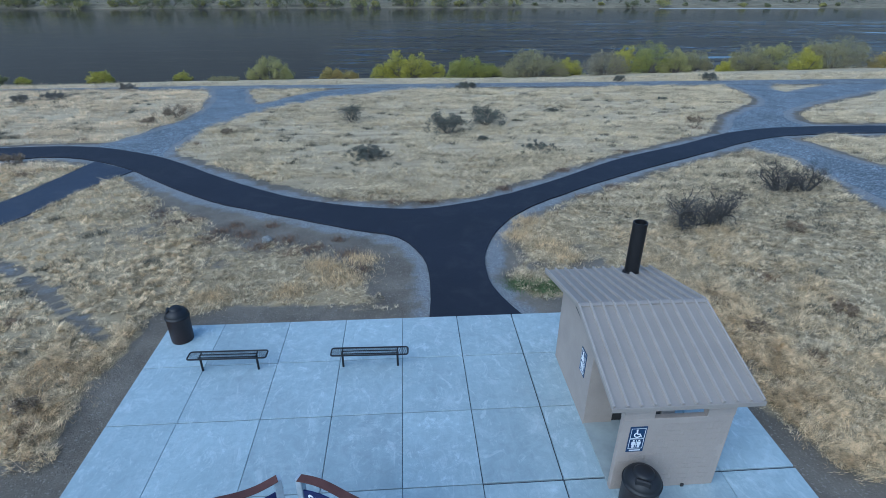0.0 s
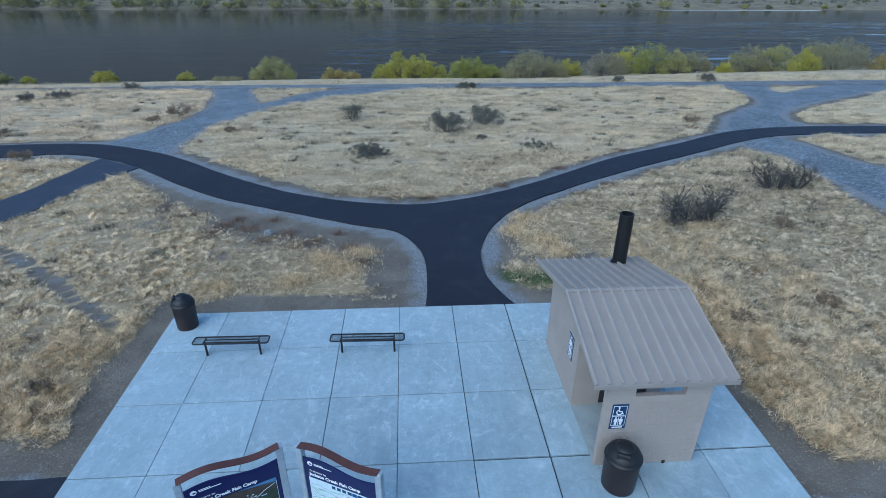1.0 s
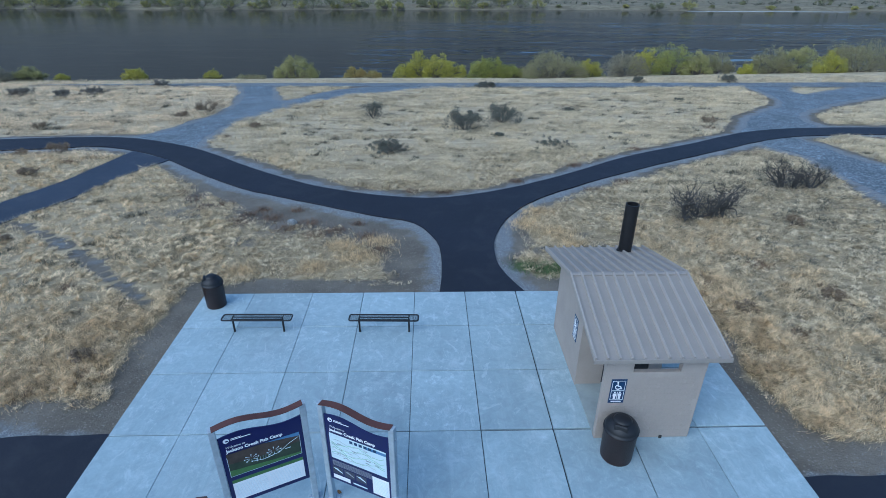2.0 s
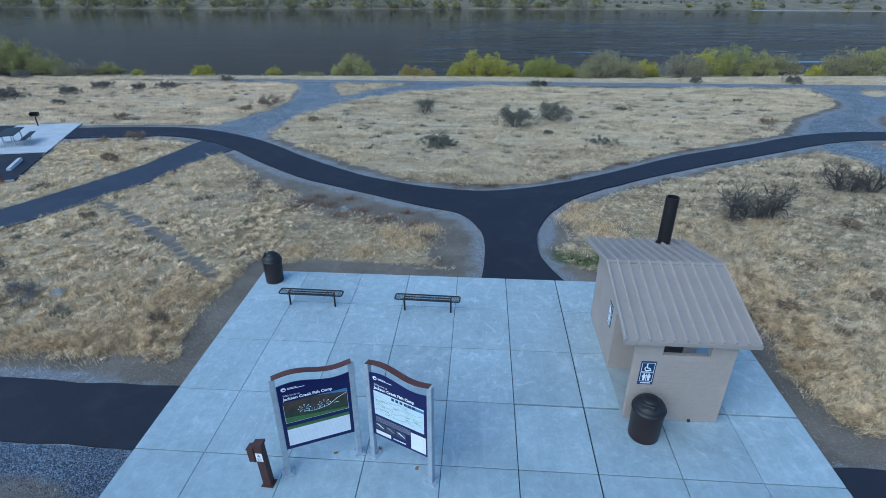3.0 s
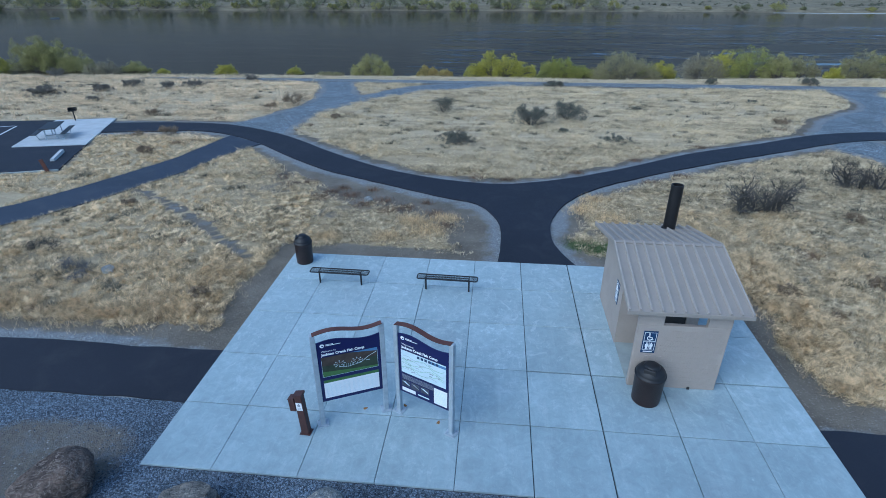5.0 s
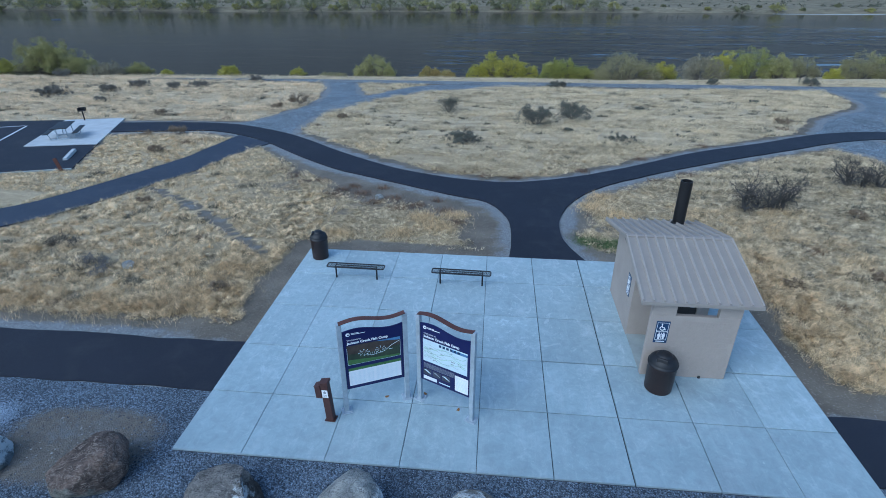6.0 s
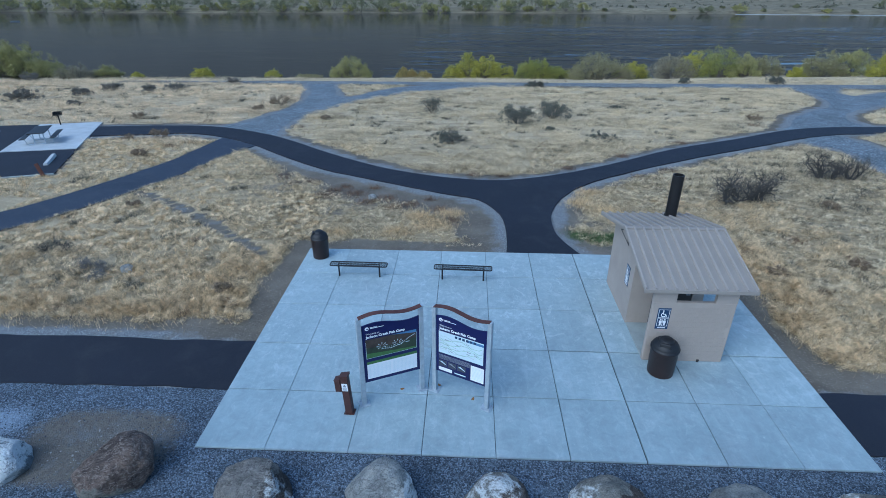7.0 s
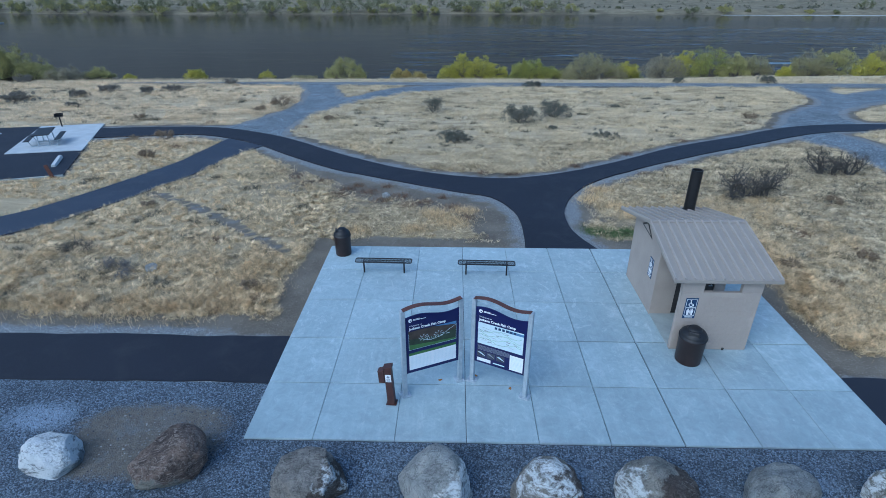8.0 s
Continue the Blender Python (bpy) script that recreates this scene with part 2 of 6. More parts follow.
def boulder_material(name, dark, light, face_c, face, crust, seed, veins=0.4, cover=0.0):
    """Weathered stone: mottled body, one differently coloured broken face with a hard border, white mineral crust.
    face and crust: (direction, level), level 1 leaves none, -1 covers all."""
    m = Mat(name, 0.85)
    here = m.co
    move = m.node("ShaderNodeVectorMath", operation='ADD')
    m.put(move.inputs[0], here)
    move.inputs[1].default_value = (seed * 7.3, seed * 3.1, seed * 5.7)
    m.co = move.outputs[0]

    def side(toward, level, scale, reach, hard):
        dot = m.node("ShaderNodeVectorMath", operation='DOT_PRODUCT')
        m.put(dot.inputs[0], here)
        d = Vector(toward).normalized()
        dot.inputs[1].default_value = (d.x, d.y, d.z)
        wander = m.math('MULTIPLY', m.math('SUBTRACT', m.noise(scale, 12, 0.62, 0.2), 0.5), reach)
        at = m.math('ADD', m.math('ADD', dot.outputs["Value"], wander), 0.5 - level)
        return m.ramp(at, [(0.5 - hard, 0.0), (0.5 + hard, 1.0)])

    c = m.ramp(m.noise(2.6, 7, 0.66, 0.3), [(0.34, scaled(dark, 0.8)), (0.66, scaled(light, 1.12))])
    grain = m.ramp(m.noise(26, 6, 0.75), [(0.3, 0.72), (0.7, 1.25)])
    c = m.mix(1.0, c, grain, 'MULTIPLY')
    tan = m.ramp(m.noise(2.6, 8, 0.7), [(0.5, 0.0), (0.68, 1.0)])
    c = m.mix(m.math('MULTIPLY', tan, 0.35), c, (light[0] * 0.95, light[1] * 0.82, light[2] * 0.66))
    broken = m.ramp(m.noise(7, 10, 0.8), [(0.3, scaled(face_c, 0.55)), (0.7, scaled(face_c, 1.5))])
    edge = side(face[0], face[1], 2.4, 0.9, 0.02)
    c = m.mix(edge, c, broken)
    # pale scratches and chipped ridges, drawn out along the bedding
    ridge = m.math('ABSOLUTE', m.math('SUBTRACT', m.noise(5.0, 4, 0.55, 1.4, (0.7, 1.3, 1.6)), 0.5))
    spots = m.ramp(m.noise(2.2, 3, 0.5), [(0.36, 0.0), (0.48, 1.0)])
    c = m.mix(m.math('MULTIPLY', m.math('MULTIPLY', m.ramp(ridge, [(0.0, 1.0), (0.032, 0.0)]), spots), veins), c, (light[0] * 0.9 + 0.20, light[1] * 0.9 + 0.185, light[2] * 0.9 + 0.16))
    # dark cracks that wander over the whole stone
    crack = m.math('ABSOLUTE', m.math('SUBTRACT', m.noise(3.4, 6, 0.7, 0.5), 0.5))
    c = m.mix(1.0, c, m.ramp(crack, [(0.0, 0.45), (0.022, 1.0)]), 'MULTIPLY')
    white = m.math('MULTIPLY', side(crust[0], crust[1], 3.4, 1.1, 0.05), m.ramp(m.noise(5, 12, 0.78, 0.3, (0.7, 1.0, 1.8)), [(0.43 - cover, 0.0), (0.53 - cover, 1.0)]))
    c = m.mix(m.math('MULTIPLY', white, 0.95), c, (0.88, 0.90, 0.89))
    pits = m.ramp(m.noise(15, 3, 0.6), [(0.69, 0.0), (0.73, 1.0)])
    m.color(m.mix(m.math('MULTIPLY', pits, 0.7), c, scaled(dark, 0.5)))
    furrow = m.math('MULTIPLY', m.math('ABSOLUTE', m.math('SUBTRACT', m.noise(4.5, 8, 0.7, 0.4, (0.7, 1.4, 1.6)), 0.5)), 0.5 + 1.2 * veins)
    rock = m.math('ADD', m.math('ADD', m.noise(3.5, 12, 0.74), furrow), m.math('MULTIPLY', edge, 0.2))
    m.bump(rock, 0.24, 1.0)
    return m.m


def slope(name, c, brush, patch, speck):
    """Dry hillside: pale and dark grass in streaks along the slope, specked with brush."""
    m = Mat(name, 0.95, 0.0, 0.2)
    a = m.ramp(m.noise(patch, 8, 0.75, 0.5, (0.6, 1.6, 1.6)), [(0.32, scaled(c, 0.55)), (0.68, scaled(c, 1.5))])
    dots = m.ramp(m.noise(speck, 5, 0.7), [(0.55, 0.0), (0.64, 1.0)])
    m.color(m.mix(m.math('MULTIPLY', dots, 0.7), a, brush))
    m.bump(m.noise(speck, 5, 0.7), 0.3)
    return m.m


def water_material():
    m = Mat("river_water", 0.085, 0.0, 0.5)
    m.color(m.ramp(m.noise(0.03, 4), [(0.3, (0.020, 0.018, 0.017)), (0.7, (0.031, 0.028, 0.026))]))
    m.b.inputs["IOR"].default_value = 1.33
    swell = m.noise(0.55, 5, 0.62, 0.6, (0.35, 1.0, 1.0))
    drift = m.ramp(m.noise(0.05, 4, 0.6, 0.5, (0.35, 1.4, 1.0)), [(0.38, 0.5), (0.65, 1.6)])
    streak = m.noise(0.15, 4, 0.6, 0.35, (0.24, 1.0, 1.0))
    xyz = m.node("ShaderNodeSeparateXYZ")
    m.put(xyz.inputs[0], m.co)
    east = m.node("ShaderNodeMapRange")
    m.put(east.inputs[0], xyz.outputs[0])
    east.inputs[1].default_value, east.inputs[2].default_value = -10.0, 20.0
    reach = m.node("ShaderNodeMapRange")
    m.put(reach.inputs[0], xyz.outputs[1])
    reach.inputs[1].default_value, reach.inputs[2].default_value = 185.0, 130.0
    patchy = m.ramp(m.noise(0.022, 3, 0.55, 0.3, (0.5, 1.6, 1.0)), [(0.32, 0.35), (0.52, 1.0)])
    gust = m.math('MULTIPLY', m.math('MULTIPLY', east.outputs[0], reach.outputs[0]), patchy)
    crest = m.ramp(streak, [(0.47, 0.0), (0.55, 1.0)])
    h = m.math('ADD', m.math('MULTIPLY', m.math('MULTIPLY', swell, drift), 0.07), m.math('MULTIPLY', m.math('MULTIPLY', crest, gust), 1.3))
    m.bump(h, 0.5, 1.0)
    return m.m


CONCRETE = concrete()
ASPHALT = asphalt("fresh_asphalt", (0.0118, 0.0130, 0.0196), 0.09)
ASPHALT_OLD = asphalt("dusty_asphalt", (0.030, 0.037, 0.054), 0.14)
GRAVEL_BED = gravel("crushed_basalt", (0.021, 0.029, 0.043), (0.235, 0.287, 0.355), 0.023, (-2.10, -0.05, 1.85, 1.15))
GRAVEL_PATH = gravel("grey_path_gravel", (0.10, 0.119, 0.135), (0.365, 0.412, 0.445), 0.06)
GRAVEL_WALK = gravel("dusty_walk_gravel", (0.115, 0.125, 0.130), (0.37, 0.395, 0.405), 0.06)
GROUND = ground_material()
STRAW = blades("straw_grass", [(0.0, (0.63, 0.475, 0.275)), (0.4, (0.76, 0.59, 0.35)), (1.0, (0.86, 0.70, 0.435))], (0.74, 0.595, 0.38), (0.57, 0.455, 0.28), 0.36, 5.0, 0.33)
# a darker straw for the middle and eastern fields
STRAW_DARKER = blades("darker_straw_grass", [(0.0, (0.48, 0.372, 0.22)), (0.4, (0.60, 0.48, 0.295)), (1.0, (0.70, 0.575, 0.37))], (0.57, 0.475, 0.315), (0.44, 0.365, 0.24), 0.30, 5.0, 0.36)
STRAW_PALE = blades("pale_straw_grass", [(0.0, (0.49, 0.385, 0.225)), (0.4, (0.575, 0.465, 0.285)), (1.0, (0.66, 0.545, 0.355))], (0.57, 0.465, 0.30), (0.47, 0.38, 0.24), 0.45, 1.8, 0.42, (0.25, 1.0, 1.0))
# brighter than the pale straw, for the western far field
STRAW_PALER = blades("paler_straw_grass", [(0.0, (0.64, 0.483, 0.288)), (0.4, (0.71, 0.55, 0.34)), (1.0, (0.78, 0.622, 0.395))], (0.71, 0.56, 0.36), (0.59, 0.455, 0.295), 0.40, 1.7, 0.48, (0.22, 1.0, 1.0))
GOLDEN = blades("golden_bunch_grass", [(0.0, (0.46, 0.325, 0.165)), (0.5, (0.66, 0.48, 0.255)), (1.0, (0.80, 0.61, 0.36))], (0.62, 0.48, 0.285), (0.46, 0.35, 0.205), 0.4, 6.0, 0.42)
RUSSET = blades("russet_weed", [(0.0, (0.10, 0.062, 0.04)), (0.5, (0.18, 0.11, 0.068)), (1.0, (0.27, 0.175, 0.11))], (0.15, 0.095, 0.06), (0.12, 0.085, 0.06), 0.4)
GREY_WEED = blades("grey_weed", [(0.0, (0.07, 0.068, 0.052)), (0.6, (0.13, 0.125, 0.095)), (1.0, (0.21, 0.195, 0.145))], (0.12, 0.11, 0.08), (0.10, 0.09, 0.07), 0.4)
GREEN_GRASS = blades("green_grass", [(0.0, (0.045, 0.085, 0.028)), (1.0, (0.125, 0.18, 0.07))], (0.085, 0.12, 0.045), (0.16, 0.18, 0.08), 0.3)
SAGE = leafy("sage_leaf", [(0.0, (0.065, 0.066, 0.05)), (0.6, (0.125, 0.125, 0.096)), (1.0, (0.20, 0.195, 0.15))], (0.12, 0.105, 0.085))
TWIG = plain("grey_twig", (0.078, 0.071, 0.062), 0.9, 0.0, 0.3, 3.0, 40.0)
PALE_SAGE = leafy("pale_sage_leaf", [(0.0, (0.105, 0.098, 0.082)), (0.6, (0.19, 0.175, 0.145)), (1.0, (0.29, 0.265, 0.21))], (0.20, 0.165, 0.13))
BRUSH_LEAF = leafy("dry_brush_leaf", [(0.0, (0.13, 0.095, 0.06)), (0.6, (0.24, 0.18, 0.115)), (1.0, (0.36, 0.275, 0.18))], (0.22, 0.15, 0.09))
PALE_TWIG = plain("weathered_twig", (0.19, 0.178, 0.165), 0.9, 0.0, 0.3, 3.0, 40.0)
BARK = plain("grey_bark", (0.13, 0.11, 0.09), 0.9, 0.0, 0.3, 3.0, 30.0, 0.006)
LEAF_YELLOW = leafy("yellow_willow_leaf", [(0.0, (0.25, 0.24, 0.035)), (0.5, (0.38, 0.345, 0.045)), (1.0, (0.52, 0.445, 0.07))], (0.27, 0.265, 0.055), 0.5, 0.5)
LEAF_OLIVE = leafy("olive_willow_leaf", [(0.0, (0.27, 0.255, 0.085)), (0.6, (0.315, 0.295, 0.10)), (1.0, (0.36, 0.335, 0.12))], (0.27, 0.235, 0.09))
LEAF_GREY = leafy("grey_willow_leaf", [(0.0, (0.215, 0.195, 0.085)), (0.6, (0.25, 0.225, 0.10)), (1.0, (0.29, 0.26, 0.12))], (0.23, 0.195, 0.11), 0.6, 0.35)
LEAF_GREEN = leafy("green_willow_leaf", [(0.0, (0.17, 0.18, 0.045)), (0.6, (0.25, 0.26, 0.06)), (1.0, (0.36, 0.35, 0.075))], (0.29, 0.27, 0.055), 0.6, 0.6)
LEAF_TAN = leafy("tan_willow_leaf", [(0.0, (0.18, 0.15, 0.05)), (0.6, (0.36, 0.29, 0.09)), (1.0, (0.50, 0.40, 0.13))], (0.30, 0.19, 0.06), 0.5, 0.7)
LEAF_BARE = leafy("bare_willow_twig", [(0.0, (0.17, 0.15, 0.09)), (0.6, (0.25, 0.22, 0.14)), (1.0, (0.31, 0.275, 0.18))], (0.25, 0.21, 0.11))
LEAF_FAR = leafy("far_scrub_leaf", [(0.0, (0.145, 0.148, 0.075)), (0.6, (0.185, 0.188, 0.095)), (1.0, (0.23, 0.23, 0.12))], (0.18, 0.165, 0.095))
LEAF_DARK = leafy("dark_tree_leaf", [(0.0, (0.045, 0.048, 0.03)), (0.6, (0.085, 0.09, 0.055)), (1.0, (0.14, 0.14, 0.085))], (0.09, 0.08, 0.06))
WALL_TAN = plain("tan_cast_wall", (0.365, 0.312, 0.266), 0.85, 0.0, 0.09, 1.6, 38.0, 0.008)
WALL_BLOCK = plain("tan_split_face", (0.365, 0.312, 0.266), 0.9, 0.0, 0.10, 2.2, 20.0, 0.022)
# lighter than the roof sheet: the seams' highlight is put into the colour
ROOF_SEAM = plain("highlit_metal_seam", (0.36, 0.318, 0.275), 0.55, 0.0, 0.10, 2.0, 40.0, 0.001)
ROOF_TAN = plain("taupe_metal_roof", (0.292, 0.257, 0.220), 0.55, 0.0, 0.07, 1.3, 40.0, 0.001)
DARK_DOOR = plain("dark_door_paint", (0.035, 0.032, 0.030), 0.6)
BLACK_STEEL = plain("black_steel", (0.012, 0.0115, 0.012), 0.45, 0.0, 0.2, 5.0, 80.0, 0.001)
BIN_BROWN = plain("dark_brown_plastic", (0.026, 0.0155, 0.0135), 0.42, 0.0, 0.3, 3.0, 60.0, 0.002)
BIN_LID = plain("black_plastic_lid", (0.012, 0.0115, 0.0125), 0.5, 0.0, 0.2, 3.0, 60.0, 0.001)
GALVANISED = plain("galvanised_steel", (0.40, 0.45, 0.49), 0.5, 0.3, 0.15, 7.0, 30.0, 0.0006)
RUST_BROWN = plain("rust_brown_steel", (0.090, 0.036, 0.027), 0.6, 0.0, 0.2, 6.0, 50.0, 0.0015)
POST_BROWN = plain("dark_brown_steel", (0.060, 0.026, 0.021), 0.5, 0.0, 0.2, 6.0, 50.0, 0.001)
NAVY = plain("navy_panel", (0.010, 0.012, 0.075), 0.35, 0.0, 0.12, 2.0, 30.0, 0.0004)
SIGN_BLUE = plain("sign_blue", (0.011, 0.040, 0.105), 0.4, 0.0, 0.12, 4.0, 40.0, 0.0004)
WHITE = plain("white_print", (0.78, 0.79, 0.80), 0.5, 0.0, 0.04, 5.0, 40.0, 0.0003)
PALE_PRINT = plain("pale_print", (0.58, 0.68, 0.72), 0.5, 0.0, 0.06, 5.0, 40.0, 0.0003)
GREY_PRINT = plain("grey_print", (0.25, 0.27, 0.30), 0.5, 0.0, 0.15, 9.0, 40.0, 0.0003)
PHOTO_PRINT = plain("photo_print", (0.055, 0.06, 0.085), 0.5, 0.0, 0.4, 14.0, 30.0, 0.0003)
DARK_GREEN_PRINT = plain("dark_green_print", (0.035, 0.050, 0.030), 0.5, 0.0, 0.4, 6.0, 20.0, 0.0003)
GREEN_PRINT = plain("green_print", (0.075, 0.16, 0.050), 0.5, 0.0, 0.25, 6.0, 20.0, 0.0003)
PALE_GREEN_PRINT = plain("pale_green_print", (0.33, 0.50, 0.40), 0.5, 0.0, 0.25, 6.0, 20.0, 0.0003)
BROWN_PRINT = plain("brown_print", (0.060, 0.045, 0.035), 0.5, 0.0, 0.4, 6.0, 20.0, 0.0003)
SKY_PRINT = plain("sky_print", (0.10, 0.20, 0.36), 0.5, 0.0, 0.15, 6.0, 20.0, 0.0003)
PALE_CONCRETE = plain("pale_concrete", (0.47, 0.49, 0.495), 0.85, 0.0, 0.12, 1.5, 40.0, 0.002)
FLOOR_PAD = plain("stained_concrete", (0.30, 0.325, 0.31), 0.85, 0.0, 0.15, 2.5, 40.0, 0.002)
JOINT = plain("dark_joint", (0.06, 0.07, 0.08), 0.95, 0.0, 0.3, 3.0)
ORANGE_LEAF = plain("dry_orange_leaf", (0.28, 0.13, 0.03), 0.7)
WATER = water_material()
HILL = slope("dry_hillside", (0.104, 0.100, 0.082), (0.05, 0.05, 0.040), 0.045, 0.35)
FAR_BANK = slope("far_bank_grass", (0.185, 0.158, 0.104), (0.085, 0.085, 0.05), 0.22, 0.7)
BROWN_FACE = (0.098, 0.078, 0.065)
BOULDERS = [
    boulder_material("white_crusted_stone", (0.16, 0.178, 0.182), (0.27, 0.29, 0.29), (0.24, 0.26, 0.265), ((0.8, 0.7, 0.6), 0.40), ((-0.75, -0.2, 0.55), -0.35), 1, 0.1, 0.05),
    boulder_material("red_brown_stone", (0.105, 0.080, 0.067), (0.275, 0.205, 0.165), (0.30, 0.295, 0.25), ((-0.2, -1, -1.0), 0.20), ((0.3, -0.3, 0.2), 1.2), 2, 1.0),
    boulder_material("grey_tan_stone", (0.21, 0.195, 0.175), (0.33, 0.305, 0.27), (0.105, 0.088, 0.074), ((1, -0.2, -0.1), 0.26), ((0.75, -0.2, 0.5), 0.74), 3, 0.5),
    boulder_material("pale_pitted_stone", (0.34, 0.345, 0.33), (0.47, 0.475, 0.45), (0.26, 0.28, 0.275), ((1, 0.1, 0.1), 0.45), ((0.9, -0.6, -0.2), 0.16), 4, 0.3),
    boulder_material("streaked_crusted_stone", (0.20, 0.19, 0.16), (0.33, 0.31, 0.27), BROWN_FACE, ((0.9, -0.1, 0.1), 0.30), ((-0.15, -0.5, 0.9), 0.50), 5, 0.4),
    boulder_material("brown_faced_stone", (0.22, 0.215, 0.19), (0.33, 0.315, 0.275), BROWN_FACE, ((0.75, -0.6, -0.1), 0.10), ((-1, -0.3, 0.15), 0.52), 6, 0.4),
    boulder_material("smooth_grey_stone", (0.25, 0.255, 0.245), (0.35, 0.355, 0.335), BROWN_FACE, ((-0.4, -0.9, -0.1), 0.42), ((0, 1, 0.5), 1.3), 7, 0.15),
    boulder_material("grey_end_stone", (0.19, 0.185, 0.155), (0.31, 0.30, 0.25), BROWN_FACE, ((0.3, 1, 0.4), 0.6), ((-1, 0.5, 0.3), 0.5), 8, 0.3),
]

# ---- mesh helpers ----


def mesh(name, verts, faces, material, smooth=False):
    me = bpy.data.meshes.new(name)
    me.from_pydata([tuple(v) for v in verts], [], faces)
    me.materials.append(material)
    if smooth:
        me.polygons.foreach_set("use_smooth", [True] * len(me.polygons))
    me.update()
    return me


def part(name, bm, material, parent=None, label="", smooth=False):
    me = bpy.data.meshes.new(name)
    bm.to_mesh(me)
    bm.free()
    me.materials.append(material)
    if smooth:
        me.polygons.foreach_set("use_smooth", [True] * len(me.polygons))
    ob = new(name, me)
    if parent is not None:
        ob.parent = parent
    if label:
        ob["label"] = label
    return ob


def thing(name, m, label, category, group="", kind=""):
    ob = new(name)
    ob.matrix_world = m
    ob.empty_display_size = 0.2
    return tagged(ob, label, category, group, kind)


def box(x0, y0, z0, x1, y1, z1, bevel=0.0, bm=None, segments=1):
    bm = bm or bmesh.new()
    made = bmesh.ops.create_cube(bm, size=1)["verts"]
    for v in made:
        v.co = Vector(((x0 + x1) / 2 + v.co.x * (x1 - x0), (y0 + y1) / 2 + v.co.y * (y1 - y0), (z0 + z1) / 2 + v.co.z * (z1 - z0)))
    if bevel:
        edges = list({e for v in made for e in v.link_edges})
        bmesh.ops.bevel(bm, geom=edges, offset=bevel, segments=segments, affect='EDGES', profile=0.5)
    return bm


def tube(bm, pts, radii, sides=8, cap=True):
    """A tapered tube along a line of points."""
    pts = [Vector(p) for p in pts]
    rings = []
    for i, p in enumerate(pts):
        d = (pts[min(i + 1, len(pts) - 1)] - pts[max(i - 1, 0)]).normalized()
        a = d.cross(Vector((0, 0, 1)) if abs(d.z) < 0.9 else Vector((1, 0, 0))).normalized()
        b = d.cross(a)
        r = radii[i] if isinstance(radii, (list, tuple)) else radii
        rings.append([bm.verts.new(p + r * (math.cos(2 * math.pi * k / sides) * a + math.sin(2 * math.pi * k / sides) * b)) for k in range(sides)])
    for r0, r1 in zip(rings, rings[1:]):
        for k in range(sides):
            bm.faces.new((r0[k], r0[(k + 1) % sides], r1[(k + 1) % sides], r1[k]))
    if cap:
        bm.faces.new(rings[0][::-1])
        bm.faces.new(rings[-1])
    return bm


def lathe(profile, sides=32):
    """A turned body from (radius, height) pairs."""
    bm = bmesh.new()
    rings = []
    for r, z in profile:
        if r < 1e-4:
            rings.append([bm.verts.new((0, 0, z))])
        else:
            rings.append([bm.verts.new((r * math.cos(2 * math.pi * k / sides), r * math.sin(2 * math.pi * k / sides), z)) for k in range(sides)])
    for a, b in zip(rings, rings[1:]):
        for k in range(sides):
            q = [a[k % len(a)], a[(k + 1) % len(a)], b[(k + 1) % len(b)], b[k % len(b)]]
            q = list(dict.fromkeys(q))
            if len(q) > 2:
                bm.faces.new(q)
    return bm


def prism(outline_xz, y0, y1, bm=None):
    """An outline in x and z, thick from y0 to y1."""
    bm = bm or bmesh.new()
    a = [bm.verts.new((x, y0, z)) for x, z in outline_xz]
    b = [bm.verts.new((x, y1, z)) for x, z in outline_xz]
    bm.faces.new(a)
    bm.faces.new(b[::-1])
    n = len(a)
    for k in range(n):
        bm.faces.new((a[k], b[k], b[(k + 1) % n], a[(k + 1) % n]))
    bmesh.ops.recalc_face_normals(bm, faces=bm.faces[:])
    return bm


def smooth_line(pts, step=0.5, closed=False):
    """A Catmull-Rom line through a few points."""
    p = np.array(pts, float)
    n = len(p)
    out = []
    for i in range(n if closed else n - 1):
        if closed:
            a, b, c, d = p[(i - 1) % n], p[i], p[(i + 1) % n], p[(i + 2) % n]
        else:
            a, b, c, d = p[max(i - 1, 0)], p[i], p[i + 1], p[min(i + 2, n - 1)]
        k = max(2, int(np.hypot(*(c - b)[:2]) / step))
        for t in np.arange(k) / k:
            out.append(0.5 * (2 * b + (c - a) * t + (2 * a - 5 * b + 4 * c - d) * t**2 + (3 * b - a - 3 * c + d) * t**3))
    if not closed:
        out.append(p[-1])
    return np.array(out)


def lettering(name, words, size, material, parent, m, label="", bold=0.0):
    """Raised lettering in the built-in font, as a mesh in the x-z plane."""
    cu = bpy.data.curves.new(name, 'FONT')
    cu.body, cu.size, cu.extrude, cu.offset, cu.resolution_u = words, size, 0.0008, bold, 3
    tmp = new(name + "_curve", cu)
    bpy.context.view_layer.update()
    me = bpy.data.meshes.new_from_object(tmp)
    bpy.data.objects.remove(tmp)
    bpy.data.curves.remove(cu)
    me.materials.clear()
    me.materials.append(material)
    ob = new(name, me)
    ob.parent = parent
    ob.matrix_basis = m @ pose(0, 0, 0, 90, 0, 0)
    if label:
        ob["label"] = label
    return ob


# ---- the lie of the land ----


